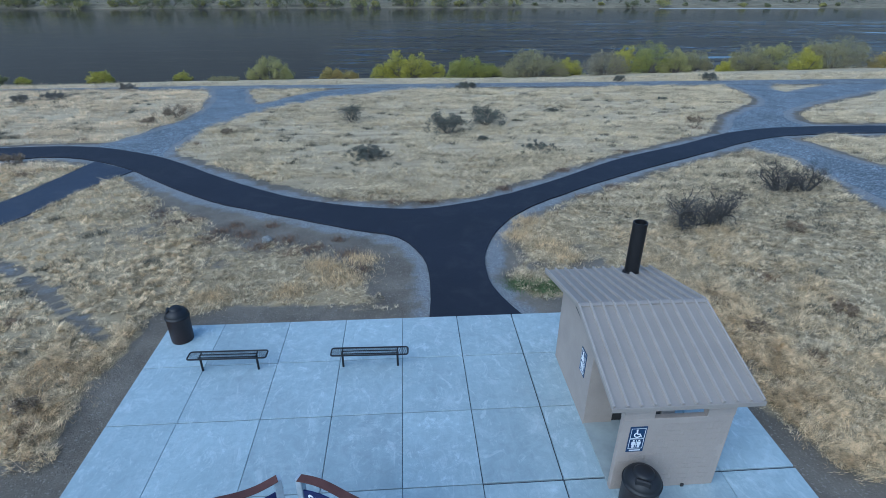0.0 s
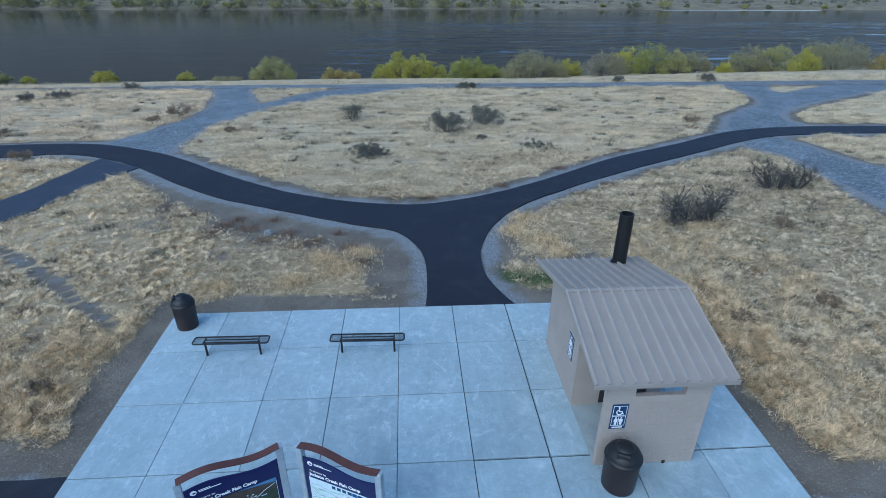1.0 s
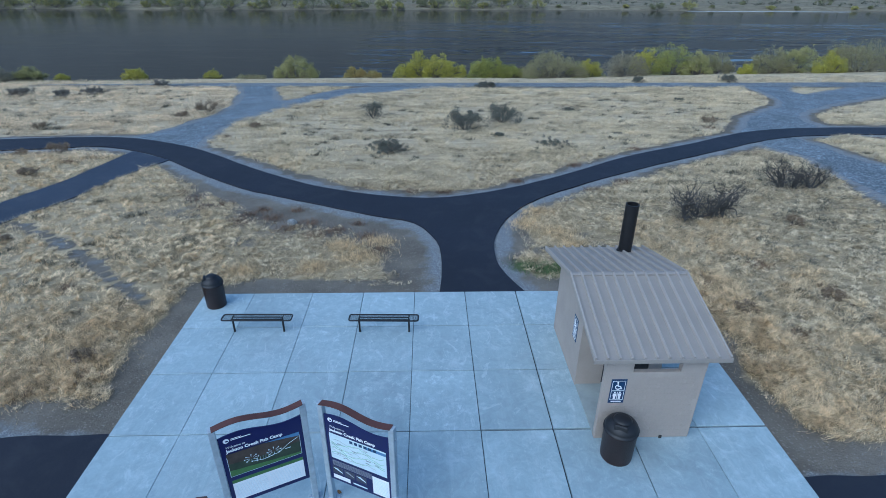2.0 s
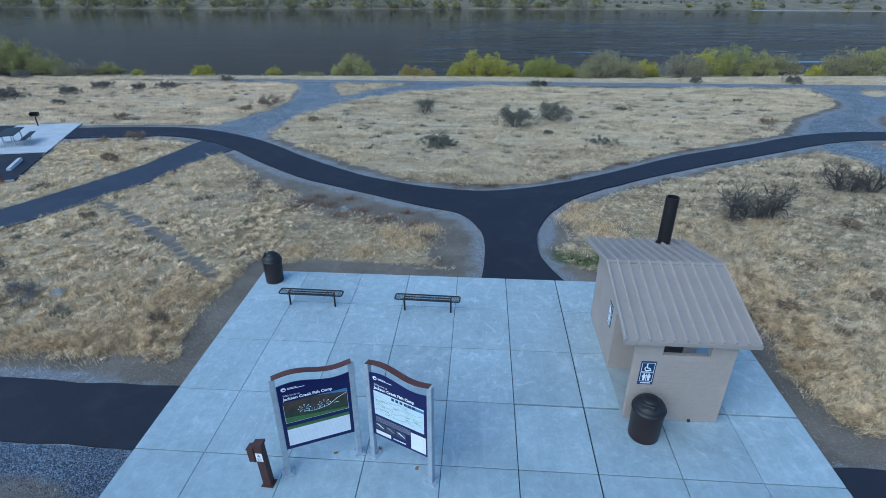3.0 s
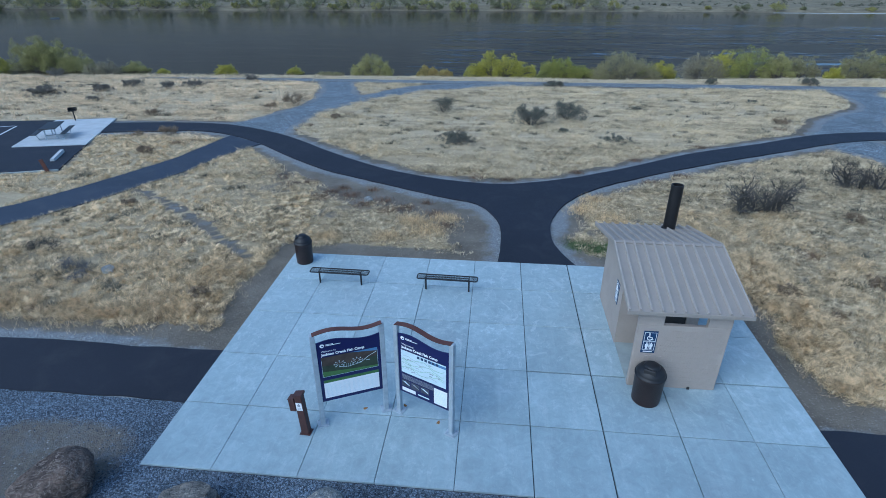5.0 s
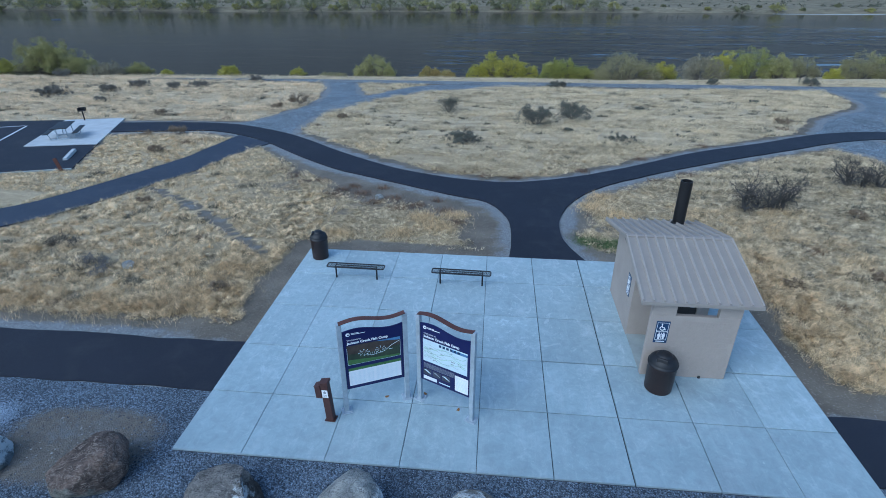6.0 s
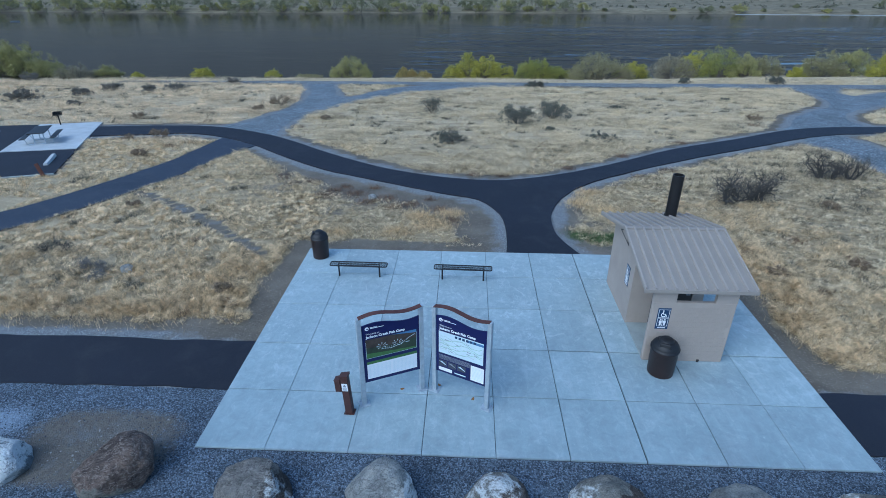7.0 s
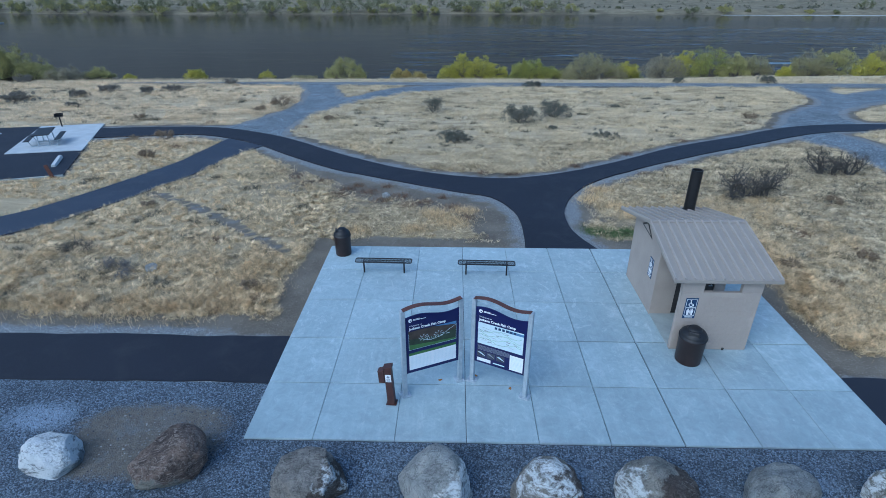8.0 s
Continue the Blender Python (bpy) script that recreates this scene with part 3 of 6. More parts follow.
def lattice(x, y, scale, seed):
    """Smooth value noise over the plan, 0 to 1."""
    rng = np.random.RandomState(seed)
    table = rng.rand(64, 64)
    u, v = np.asarray(x, float) / scale, np.asarray(y, float) / scale
    i, j = np.floor(u).astype(int), np.floor(v).astype(int)
    f, g = u - i, v - j
    f, g = f * f * (3 - 2 * f), g * g * (3 - 2 * g)
    a, b = table[i % 64, j % 64], table[(i + 1) % 64, j % 64]
    c, d = table[i % 64, (j + 1) % 64], table[(i + 1) % 64, (j + 1) % 64]
    return (a * (1 - f) + b * f) * (1 - g) + (c * (1 - f) + d * f) * g


def field_noise(x, y, scale, seed):
    return (lattice(x, y, scale, seed) + 0.5 * lattice(x, y, scale / 2.1, seed + 1) + 0.25 * lattice(x, y, scale / 4.3, seed + 2)) / 1.75


RIVER_Z, FALL = -5.5, 0.037


def plain_z(y):
    return -0.06 - FALL * np.maximum(0.0, np.asarray(y, float) - 9.0)


def brink(x):
    """Where the field ends and the bank falls to the river."""
    x = np.asarray(x, float)
    edge = np.interp(x, (-80, -45, -36, -28, -20, -9, 0, 10, 20, 30, 38, 44, 54, 65, 90), (47.8, 51.1, 52.0, 53.0, 53.9, 54.5, 55.0, 55.2, 54.9, 55.6, 57.9, 58.8, 60.0, 61.4, 64.0))
    return edge + 0.5 * (lattice(x, 0 * x, 9.0, 5) - 0.5)


def shore(x):
    x = np.asarray(x, float)
    return 238.0 - 10.0 * np.clip((30.0 - x) / 80.0, 0, 1) + 5.0 * (lattice(x, 0 * x, 40.0, 8) - 0.5)


def land_z(x, y):
    x, y = np.asarray(x, float), np.asarray(y, float)
    z = plain_z(np.minimum(y, brink(x)))
    z = z - 0.045 * field_noise(x, y, 1.7, 11) * (y > 4)
    down = np.clip((y - brink(x)) / 25.0, 0, 1)
    z = z + (-5.75 - z) * down ** 0.85
    z = z - 1.45 * np.clip((y - brink(x) - 25.0) / 12.0, 0, 1)
    far = shore(x)
    up = np.clip((y - far + 6) / 14.0, 0, 1)
    z = np.where(y > far - 6, -7.2 + 3.4 * up, z)
    rise = np.clip((y - 270.0) / 900.0, 0, 1)
    east = 1.0 - 0.42 * np.clip((x / np.maximum(y, 1.0) - 0.02) / 0.25, 0, 1)
    z = z + np.where(y > 270, 330.0 * east * rise ** 1.25 * (0.75 + 0.5 * lattice(x, y, 260.0, 21)), 0)
    return z


# ---- plan of the paths ----
SLAB_X = (0, 1.47, 3.21, 4.73, 6.26, 7.77, 9.31, 10.90, 12.40, 13.90)
SLAB_Y = (0, 1.77, 3.565, 5.49, 7.355, 9.10)

upper = smooth_line([(-21.2, 28.2), (-15.7, 29.0), (-11.6, 28.7), (-6.9, 26.2), (-2.3, 22.1), (1.2, 19.4), (4.3, 18.0), (7.2, 17.6), (10.3, 18.75), (13.8, 21.1), (18.1, 24.4), (22.8, 27.1), (28.0, 30.2), (33.0, 31.4), (42.0, 31.3), (75.0, 29.0)])
lower_right = smooth_line([(75.0, 27.0), (42.0, 29.2), (33.0, 29.3), (28.5, 28.2), (23.8, 25.5), (19.2, 22.8), (15.1, 20.1), (11.6, 17.4), (9.8, 14.9), (9.1, 12.8), (9.05, 10.8), (9.62, 9.12)])
lower_left = smooth_line([(7.02, 9.12), (7.12, 11.2), (6.95, 13.0), (6.1, 14.7), (4.29, 15.54), (1.37, 17.14), (-1.75, 18.86), (-5.0, 21.55), (-7.6, 24.0), (-10.2, 25.75), (-12.7, 26.7), (-16.0, 26.2), (-20.6, 25.3)])
PAVED = np.concatenate([upper, lower_right, lower_left])
OLD = np.concatenate([
    smooth_line([(-7.4, 23.8), (-8.4, 21.0), (-8.9, 18.2), (-9.7, 15.8), (-10.9, 12.7), (-12.5, 10.1), (-16.5, 6.6), (-24.0, 3.66)]),
    smooth_line([(-29.0, 3.66), (-18.5, 8.3), (-14.4, 11.6), (-13.0, 13.8), (-11.6, 17.6), (-10.8, 20.4), (-10.5, 23.2), (-10.2, 25.7)])])
LOT = np.array([(-21.0, 29.75), (-24.7, 28.75), (-60, 20.6), (-46, 6.5), (-18.4, 16.4), (-15.5, 17.35), (-17.75, 22.55)], float)
ROAD_LEFT = np.array([(-60, 3.63), (-60, 1.78), (0, 1.78), (0, 3.63)], float)
ROAD_RIGHT = np.array([(13.9, 2.27), (13.9, 0.42), (70, 0.42), (70, 2.27)], float)
BED = np.array([(-60, 1.77), (-60, -40), (70, -40), (70, 0.41), (13.92, 0.41), (13.92, -0.001), (-0.001, -0.001), (-0.001, 1.77)], float)
GRAVEL_LEFT = np.concatenate([
    smooth_line([(-11.8, 28.85), (-10.5, 31.4), (-9.8, 34.0), (-9.0, 37.0), (-9.2, 41.0), (-10.1, 45.9), (-11.6, 50.2)]),
    smooth_line([(-8.6, 50.2), (-7.5, 46.2), (-6.4, 42.6), (-5.0, 42.2), (-3.5, 45.0), (-1.0, 48.3), (2.5, 50.2)]),
    smooth_line([(11.0, 50.2), (6.0, 49.1), (1.0, 46.4), (-3.4, 41.9), (-6.4, 35.8), (-7.3, 30.6), (-7.0, 26.45)])])
GRAVEL_RIGHT = np.concatenate([
    smooth_line([(27.6, 30.15), (29.4, 32.9), (31.1, 35.4), (33.3, 37.4), (35.9, 39.7), (37.4, 41.7), (38.1, 44.0), (38.8, 46.4), (39.0, 50.2)]),
    smooth_line([(43.4, 50.2), (41.6, 47.5), (42.4, 45.6), (46.5, 48.0), (50.5, 50.2)]),
    smooth_line([(59.0, 50.2), (50.0, 45.5), (42.1, 41.2), (36.8, 37.3), (34.6, 34.6), (34.2, 31.55)])])
GRAVEL_SIDE = np.concatenate([
    smooth_line([(29.6, 29.2), (30.3, 28.5), (30.7, 26.5), (30.8, 24.5), (31.2, 22.6), (31.7, 21.0), (32.0, 12.0), (32.0, 2.3)]),
    smooth_line([(27.4, 2.3), (27.2, 12.0), (27.5, 18.2), (27.9, 21.6), (28.2, 24.4), (27.3, 26.3), (27.5, 27.55)])])
SHORE_WALK = np.concatenate([
    smooth_line([(-32, 50.9), (-20, 50.8), (-13, 50.25), (16, 50.25), (38, 50.25), (62, 50.3), (95, 49.0)], 2.0),
    smooth_line([(95, 52.2), (62, 53.3), (38, 52.9), (16, 52.5), (-13, 52.1), (-20, 51.7), (-32, 51.1)], 2.0)])
TRAIL = smooth_line([(-10.4, 14.9), (-9.2, 14.7), (-7.2, 13.4), (-5.6, 12.2), (-4.2, 11.0), (-2.7, 9.6), (-1.7, 8.8)])
DIRT_LEFT = smooth_line([(-5.2, 20.6), (-2.6, 17.6), (0.2, 15.6), (3.4, 14.2), (5.4, 12.4), (5.9, 9.5), (7.0, 9.2), (6.8, 13.5), (3.0, 15.9), (-1.8, 18.5)], 0.5, True)


def span_to(px, py, line, closed):
    """Distance from plan points to a line; for a closed one negative inside."""
    a = line
    b = np.roll(line, -1, 0) if closed else line[1:]
    if not closed:
        a = line[:-1]
    best = np.full(px.shape, 1e9)
    inside = np.zeros(px.shape, bool)
    for (x0, y0), (x1, y1) in zip(a, b):
        dx, dy = x1 - x0, y1 - y0
        t = np.clip(((px - x0) * dx + (py - y0) * dy) / (dx * dx + dy * dy + 1e-12), 0, 1)
        best = np.minimum(best, (px - x0 - t * dx) ** 2 + (py - y0 - t * dy) ** 2)
        if closed and y0 != y1:
            inside ^= ((y0 > py) != (y1 > py)) & (px < x0 + (py - y0) / (y1 - y0) * dx)
    best = np.sqrt(best)
    return np.where(inside, -best, best) if closed else best


# zones on a plan grid
CELL, GX0, GX1, GY0, GY1 = 0.25, -62.0, 82.0, -8.0, 60.0
gx, gy = np.meshgrid(np.arange(GX0, GX1, CELL), np.arange(GY0, GY1, CELL), indexing="ij")
far_from = {}
for key, line in (("paved", PAVED), ("old", OLD), ("lot", LOT), ("road_l", ROAD_LEFT), ("road_r", ROAD_RIGHT), ("bed", BED), ("gl", GRAVEL_LEFT), ("gr", GRAVEL_RIGHT), ("gs", GRAVEL_SIDE), ("walk", SHORE_WALK)):
    far_from[key] = span_to(gx, gy, line, True)
trail_far = span_to(gx, gy, TRAIL, False)
slab_far = np.maximum(np.maximum(-gx, gx - 13.9), np.maximum(-gy, gy - 9.1))
dirt_far = span_to(gx, gy, DIRT_LEFT, True)
wob = field_noise(gx, gy, 1.6, 31) - 0.5


def soft(d, a, b):
    return np.clip((d - a) / (b - a), 0, 1)


GRASS_ZONE = soft(far_from["paved"] + wob * 0.9, 0.72, 1.15)
GRASS_ZONE *= soft(far_from["old"] + wob * 0.7, 0.0, 0.25) * soft(far_from["lot"] + wob * 0.3, 0.0, 0.2)
GRASS_ZONE *= soft(far_from["road_l"] + wob * 0.8, 0.75, 1.25) * soft(far_from["road_r"] + wob * 0.8, 0.8, 1.4)
GRASS_ZONE *= soft(far_from["bed"] + wob * 0.5, 0.3, 0.8)
for key, verge in (("gl", 0.3), ("gr", np.where((gx > 40.5) & (gy > 44.8), 0.15, 0.85)), ("gs", 0.6)):
    GRASS_ZONE *= soft(far_from[key] + wob * 0.8, verge, verge + 0.4)
GRASS_ZONE *= soft(far_from["walk"] + wob * 0.8, np.where(gy < 51, 0.6, 0.0), np.where(gy < 51, 1.2, 0.4))
GRASS_ZONE *= soft(trail_far + wob * 0.14, 0.17, 0.32)
GRASS_ZONE *= soft(slab_far + wob * 1.1, np.where(gx < 0, 0.75, 0.55), np.where(gx < 0, 1.25, 1.05))
GRASS_ZONE *= soft(dirt_far + wob * 1.6, -0.2, 0.8) * 0.92 + 0.08 * soft(wob, 0.05, 0.2)
# thin, trodden ground between the slab and the fork
thin = 1.15 * np.exp(-(((gx - 1.6) / 5.6) ** 2 + ((gy - 15.2 + 0.28 * (gx - 1.6)) / 2.1) ** 2)) + 0.6 * np.exp(-(((gx - 11.6) / 1.8) ** 2 + ((gy - 11.2) / 2.2) ** 2))
GRASS_ZONE *= np.clip(1 - 0.72 * thin + wob * 1.3 * (thin > 0.1), 0, 1)
GRASS_ZONE *= (gy < brink(gx) + 2.5)
GRAVEL_ZONE = 1 - soft(far_from["paved"] + wob * 0.5, 0.28, 0.80)
GRAVEL_ZONE = np.maximum(GRAVEL_ZONE, 1 - soft(np.minimum(far_from["road_l"] + 0.5 * soft(gx, -3.0, 0.0), far_from["road_r"] + 0.35) + wob * 0.3, 0.42, 0.62))
GRAVEL_ZONE = np.maximum(GRAVEL_ZONE, 1 - soft(np.minimum(np.minimum(far_from["gl"], far_from["gr"]), far_from["gs"]) + wob * 0.5, 0.3, 0.8))
GRAVEL_ZONE = np.maximum(GRAVEL_ZONE, 0.50 * (1 - soft(trail_far + wob * 0.14, 0.14, 0.34)))
GRAVEL_ZONE = np.maximum(GRAVEL_ZONE, 0.20 * (1 - soft(dirt_far + wob, -0.6, 0.2)))


def zone(table, x, y):
    i = np.clip(((np.asarray(x) - GX0) / CELL + 0.5).astype(int), 0, table.shape[0] - 1)
    j = np.clip(((np.asarray(y) - GY0) / CELL + 0.5).astype(int), 0, table.shape[1] - 1)
    return table[i, j]


def ground_sheet():
    """One sheet from behind the camera over the river bed to the far hills."""
    xs = np.concatenate([[-2400, -1200, -700, -420, -260, -160, -110, -80], np.arange(-60, -24, 1.0), np.arange(-24, 44, 0.35), np.arange(44, 80, 1.0), [90, 120, 170, 260, 420, 700, 1200, 2400]])
    ys = np.concatenate([[-2000, -600, -200, -80, -40, -20, -10, -4], np.arange(-1, 54, 0.35), np.arange(54, 84, 1.0), [95, 150, 215], np.arange(219, 262, 2.5), [265, 275, 300, 340, 390, 450, 520, 600, 700, 820, 950, 1100, 1300, 1700, 2600]])
    x, y = np.meshgrid(xs, ys, indexing="ij")
    z = land_z(x, y)
    n, k = x.shape
    idx = np.arange(n * k).reshape(n, k)
    quads = np.stack([idx[:-1, :-1], idx[1:, :-1], idx[1:, 1:], idx[:-1, 1:]], -1).reshape(-1, 4)
    me = bpy.data.meshes.new("ground")
    me.from_pydata(np.stack([x, y, z], -1).reshape(-1, 3).tolist(), [], quads.tolist())
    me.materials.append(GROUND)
    me.materials.append(FAR_BANK)
    me.materials.append(HILL)
    me.polygons.foreach_set("use_smooth", [True] * len(me.polygons))
    me.polygons.foreach_set("material_index", ((y[:-1, :-1].reshape(-1) > 200).astype(int) + (y[:-1, :-1].reshape(-1) > 335)).tolist())
    inside = (x > GX0) & (x < GX1) & (y > GY0) & (y < GY1)
    for key, table, outside in (("grass", GRASS_ZONE, 1.0), ("gravel", GRAVEL_ZONE, 0.0)):
        at = me.attributes.new(key, 'FLOAT', 'POINT')
        val = np.where(inside, zone(table, x, y), outside)
        at.data.foreach_set("value", val.reshape(-1).astype(np.float32))
    me.update()
    return tagged(new("ground", me), "dry grassland soil falling gently to the river", "ground", kind="structure")


def sheet(name, line, lift, material, label, category="path", thick=0.12):
    """A paved or gravelled area as a thin body laid on the land."""
    bm = bmesh.new()
    top = [bm.verts.new((x, y, float(plain_z(y)) + lift)) for x, y in line]
    face = bm.faces.new(top)
    if face.normal.z < 0 or sum(a[0] * b[1] - b[0] * a[1] for a, b in zip(line, np.roll(line, -1, 0))) < 0:
        face.normal_flip()
    out = bmesh.ops.extrude_face_region(bm, geom=[face])
    low = [v for v in out["geom"] if isinstance(v, bmesh.types.BMVert)]
    for v in low:
        v.co.z -= thick
    bmesh.ops.recalc_face_normals(bm, faces=bm.faces[:])
    bmesh.ops.triangulate(bm, faces=[f for f in bm.faces if len(f.verts) > 4])
    return tagged(part(name, bm, material), label, category, kind="structure")


def frayed(line, amount=0.34):
    k = np.stack([lattice(line[:, 0] * 2, line[:, 1] * 2, 1.6, 13), lattice(line[:, 0] * 2, line[:, 1] * 2, 1.6, 17)], -1)
    return line + amount * (k - 0.5)


def inset(line, d):
    """A closed outline drawn in by d, but for the stretches that meet the asphalt."""
    ahead, back = np.roll(line, -2, 0), np.roll(line, 2, 0)
    run = ahead - back
    run /= np.linalg.norm(run, axis=1)[:, None] + 1e-9
    area = sum(a[0] * b[1] - b[0] * a[1] for a, b in zip(line, np.roll(line, -1, 0)))
    left = np.stack([-run[:, 1], run[:, 0]], -1) * (1 if area > 0 else -1)
    room = np.clip((zone(far_from["paved"], line[:, 0], line[:, 1]) - 0.3) / 1.2, 0, 1) * np.clip((50.0 - line[:, 1]) / 1.5, 0, 1)
    return line + left * (d * room)[:, None]


def smooth_edges(quad, limit):
    """The two long edges of a straight road, cut into short steps up to a limit of x."""
    x_in, x_out = (0.0, quad[:, 0].min()) if limit < 0 else (13.9, quad[:, 0].max())
    steps = [x_in + (limit - x_in) * k / 110 for k in range(1, 111)] + [x_out]
    y_hi, y_lo = quad[:, 1].max(), quad[:, 1].min()
    return np.array([(x_in, y_hi)] + [(x, y_hi) for x in steps] + [(x, y_lo) for x in steps[::-1]] + [(x_in, y_lo)], float)


ground_sheet()
river = part("water", box(-2500, 57, RIVER_Z - 0.2, 2500, 246, RIVER_Z), WATER)
tagged(river, "dark slow river with wind ripples", "water", kind="structure")
ragged = np.stack([0.04 * (lattice(PAVED[:, 0] * 3, PAVED[:, 1] * 3, 1.0, 3) - 0.5), 0.06 * (lattice(PAVED[:, 0] * 3, PAVED[:, 1] * 3, 1.0, 4) - 0.5)], -1)
sheet("road", PAVED + ragged, 0.035, ASPHALT, "fresh black asphalt footpath forking behind the slab", "footpath")
sheet("road", OLD, 0.025, ASPHALT_OLD, "dusty asphalt path with grass leaning over its edges", "footpath")
sheet("road", frayed(smooth_edges(ROAD_LEFT, -24), 0.11), 0.035, ASPHALT, "fresh black asphalt path meeting the concrete slab", "footpath")
sheet("road", frayed(smooth_edges(ROAD_RIGHT, 32), 0.11), 0.035, ASPHALT, "fresh black asphalt path leaving the concrete slab", "footpath")
sheet("road", LOT, 0.03, ASPHALT, "black asphalt parking lot beside the picnic pad", "parking lot")
sheet("ground", BED, 0.012, GRAVEL_BED, "dark crushed gravel bed before the concrete slab", "gravel")
sheet("road", frayed(inset(GRAVEL_LEFT, 0.12)), -0.008, GRAVEL_PATH, "grey-blue gravel path forking towards the shore", "gravel path")
sheet("road", frayed(inset(GRAVEL_RIGHT, 0.12)), -0.008, GRAVEL_PATH, "grey-blue gravel path with grass islands", "gravel path")
sheet("road", frayed(inset(GRAVEL_SIDE, 0.12)), -0.008, GRAVEL_PATH, "broad grey gravel track below the asphalt path", "gravel path")
sheet("road", SHORE_WALK, 0.014, GRAVEL_WALK, "narrow gravel walk along the river bank", "gravel path")
# kerb and line of the lot
kerb = part("trim", box(-3.0, -0.05, -0.1, 3.0, 0.05, 0.045, 0.02), FLOOR_PAD)
kerb.matrix_world = Matrix.Translation((-18.3, 16.4, float(plain_z(16.4)))) @ pose(0, 0, 0, 0, 0, 18.5)
tagged(kerb, "pale concrete kerb along the asphalt lot", "kerb", kind="structure")


def slab_panels():
    base = part("pavement", box(0.01, 0.01, -0.25, 13.89, 9.09, -0.045), JOINT)
    tagged(base, "pale broom-finished concrete slab in jointed panels", "pavement", kind="structure")
    across = {2: 0.004, 3: 0.006, 4: 0.005, 5: 0.0085, 6: 0.015, 7: 0.008, 8: 0.005}
    for i in range(9):
        for j in range(5):
            west, east = across.get(i, 0.0035), across.get(i + 1, 0.0035)
            south, north = (0.024 if r == 2 and i > 4 else 0.011 for r in (j, j + 1))
            deep = -0.12 if i in (0, 8) or j in (0, 4) else -0.06
            part("concrete_panel", box(SLAB_X[i] + west, SLAB_Y[j] + south, deep, SLAB_X[i + 1] - east, SLAB_Y[j + 1] - north, 0.0, 0.007), CONCRETE, base)


# ---- restroom ----


def restroom():
    hut = thing("restroom", pose(0, 0, 0), "small tan vault restroom with a ribbed taupe roof", "restroom")
    X0, X1, Y0, YC, YB, T = 10.09, 12.07, 3.29, 4.92, 7.22, 0.12
    RIDGE, ZR, SLOPE = 5.35, 2.76, 0.252

    def under(y):
        return ZR - SLOPE * abs(y - RIDGE) - 0.055

    part("floor_pad", box(X0 + 0.01, Y0 + 0.01, 0.0, X1 - 0.01, YB - 0.01, 0.03, 0.006), FLOOR_PAD, hut, "worn concrete floor pad")
    # screen wall with a long slot under the roof
    bm = bmesh.new()
    zt = under(Y0)
    box(X0, Y0, 0.0, X1, Y0 + T, 1.74, 0.012, bm)
    box(X0, Y0, 1.74, X0 + 0.54, Y0 + T, zt, 0, bm)
    box(X1 - 0.50, Y0, 1.74, X1, Y0 + T, zt, 0, bm)
    box(X0 + 0.54, Y0, 2.04, X1 - 0.50, Y0 + T, zt, 0, bm)
    screen = part("screen_wall", bm, WALL_TAN, hut, "tan privacy wall with a slot opening")
    # chamber walls
    bm = bmesh.new()
    for x in (X0, X1 - T):
        side = [(YC, 0.0), (YB, 0.0), (YB, under(YB)), (RIDGE, under(RIDGE)), (YC, under(YC))]
        a = [bm.verts.new((x, y, z)) for y, z in side]
        b = [bm.verts.new((x + T, y, z)) for y, z in side]
        bm.faces.new(a)
        bm.faces.new(b[::-1])
        for k in range(5):
            bm.faces.new((a[k], b[k], b[(k + 1) % 5], a[(k + 1) % 5]))
    bmesh.ops.recalc_face_normals(bm, faces=bm.faces[:])
    box(X0 + T, YB - T, 0.0, X1 - T, YB, under(YB), 0, bm)
    box(X0 + T, YC, 0.03, 10.70, YC + T, under(YC), 0, bm)
    box(11.78, YC, 0.03, X1 - T, YC + T, under(YC), 0, bm)
    box(10.70, YC, 2.08, 11.78, YC + T, under(YC), 0, bm)
    part("chamber_wall", bm, WALL_TAN, hut, "tan textured cast walls")
    door = part("door", box(10.71, YC + 0.03, 0.04, 11.77, YC + 0.08, 2.07, 0.004), DARK_DOOR, hut, "dark closed metal door")
    part("handle", tube(bmesh.new(), [(11.68, YC + 0.03, 1.0), (11.68, YC - 0.04, 1.0), (11.58, YC - 0.04, 1.0)], 0.012, 6), GALVANISED, door, "steel lever handle")
    vent = part("gable_vent", prism([(-0.46, 0.04), (0.0, 0.27), (0.48, -0.06)], -0.012, 0.0), DARK_DOOR, hut, "dark triangular vent under the gable")
    vent.matrix_basis = pose(X0 - 0.003, 6.16, 2.10, 0, 0, -90)
    part("vent_panel", prism([(-0.30, 0.07), (0.0, 0.22), (0.33, 0.0)], -0.018, -0.0125), WALL_TAN, vent)
    # raised courses of the cast wall
    rng = random.Random(4)
    z, row = 0.12, 0
    shared = {}
    while z < 1.68:
        h = rng.choice((0.11, 0.14, 0.16))
        x = X0 + 0.06 + (0.17 if row % 2 else 0.0)
        while x < X1 - 0.14:
            w = min(rng.choice((0.22, 0.30, 0.38)), X1 - 0.05 - x)
            if z + h < 1.73 and not (x < X0 + 0.52 and z + h > 0.93):
                key = (round(w, 2), h)
                if key not in shared:
                    bm = box(0, -0.007, 0, w - 0.009, 0.0, h - 0.009, 0.003)
                    me = bpy.data.meshes.new("block")
                    bm.to_mesh(me)
                    bm.free()
                    me.materials.append(WALL_BLOCK)
                    shared[key] = me
                blk = new("block", shared[key])
                blk.parent = screen
                blk.location = (x, Y0 - 0.001, z)
            x += w
        z += h
        row += 1
    # roof: two ribbed slopes with a turned-down edge
    RX0, RX1, RF, RB = 9.77, 12.38, 3.12, 7.82
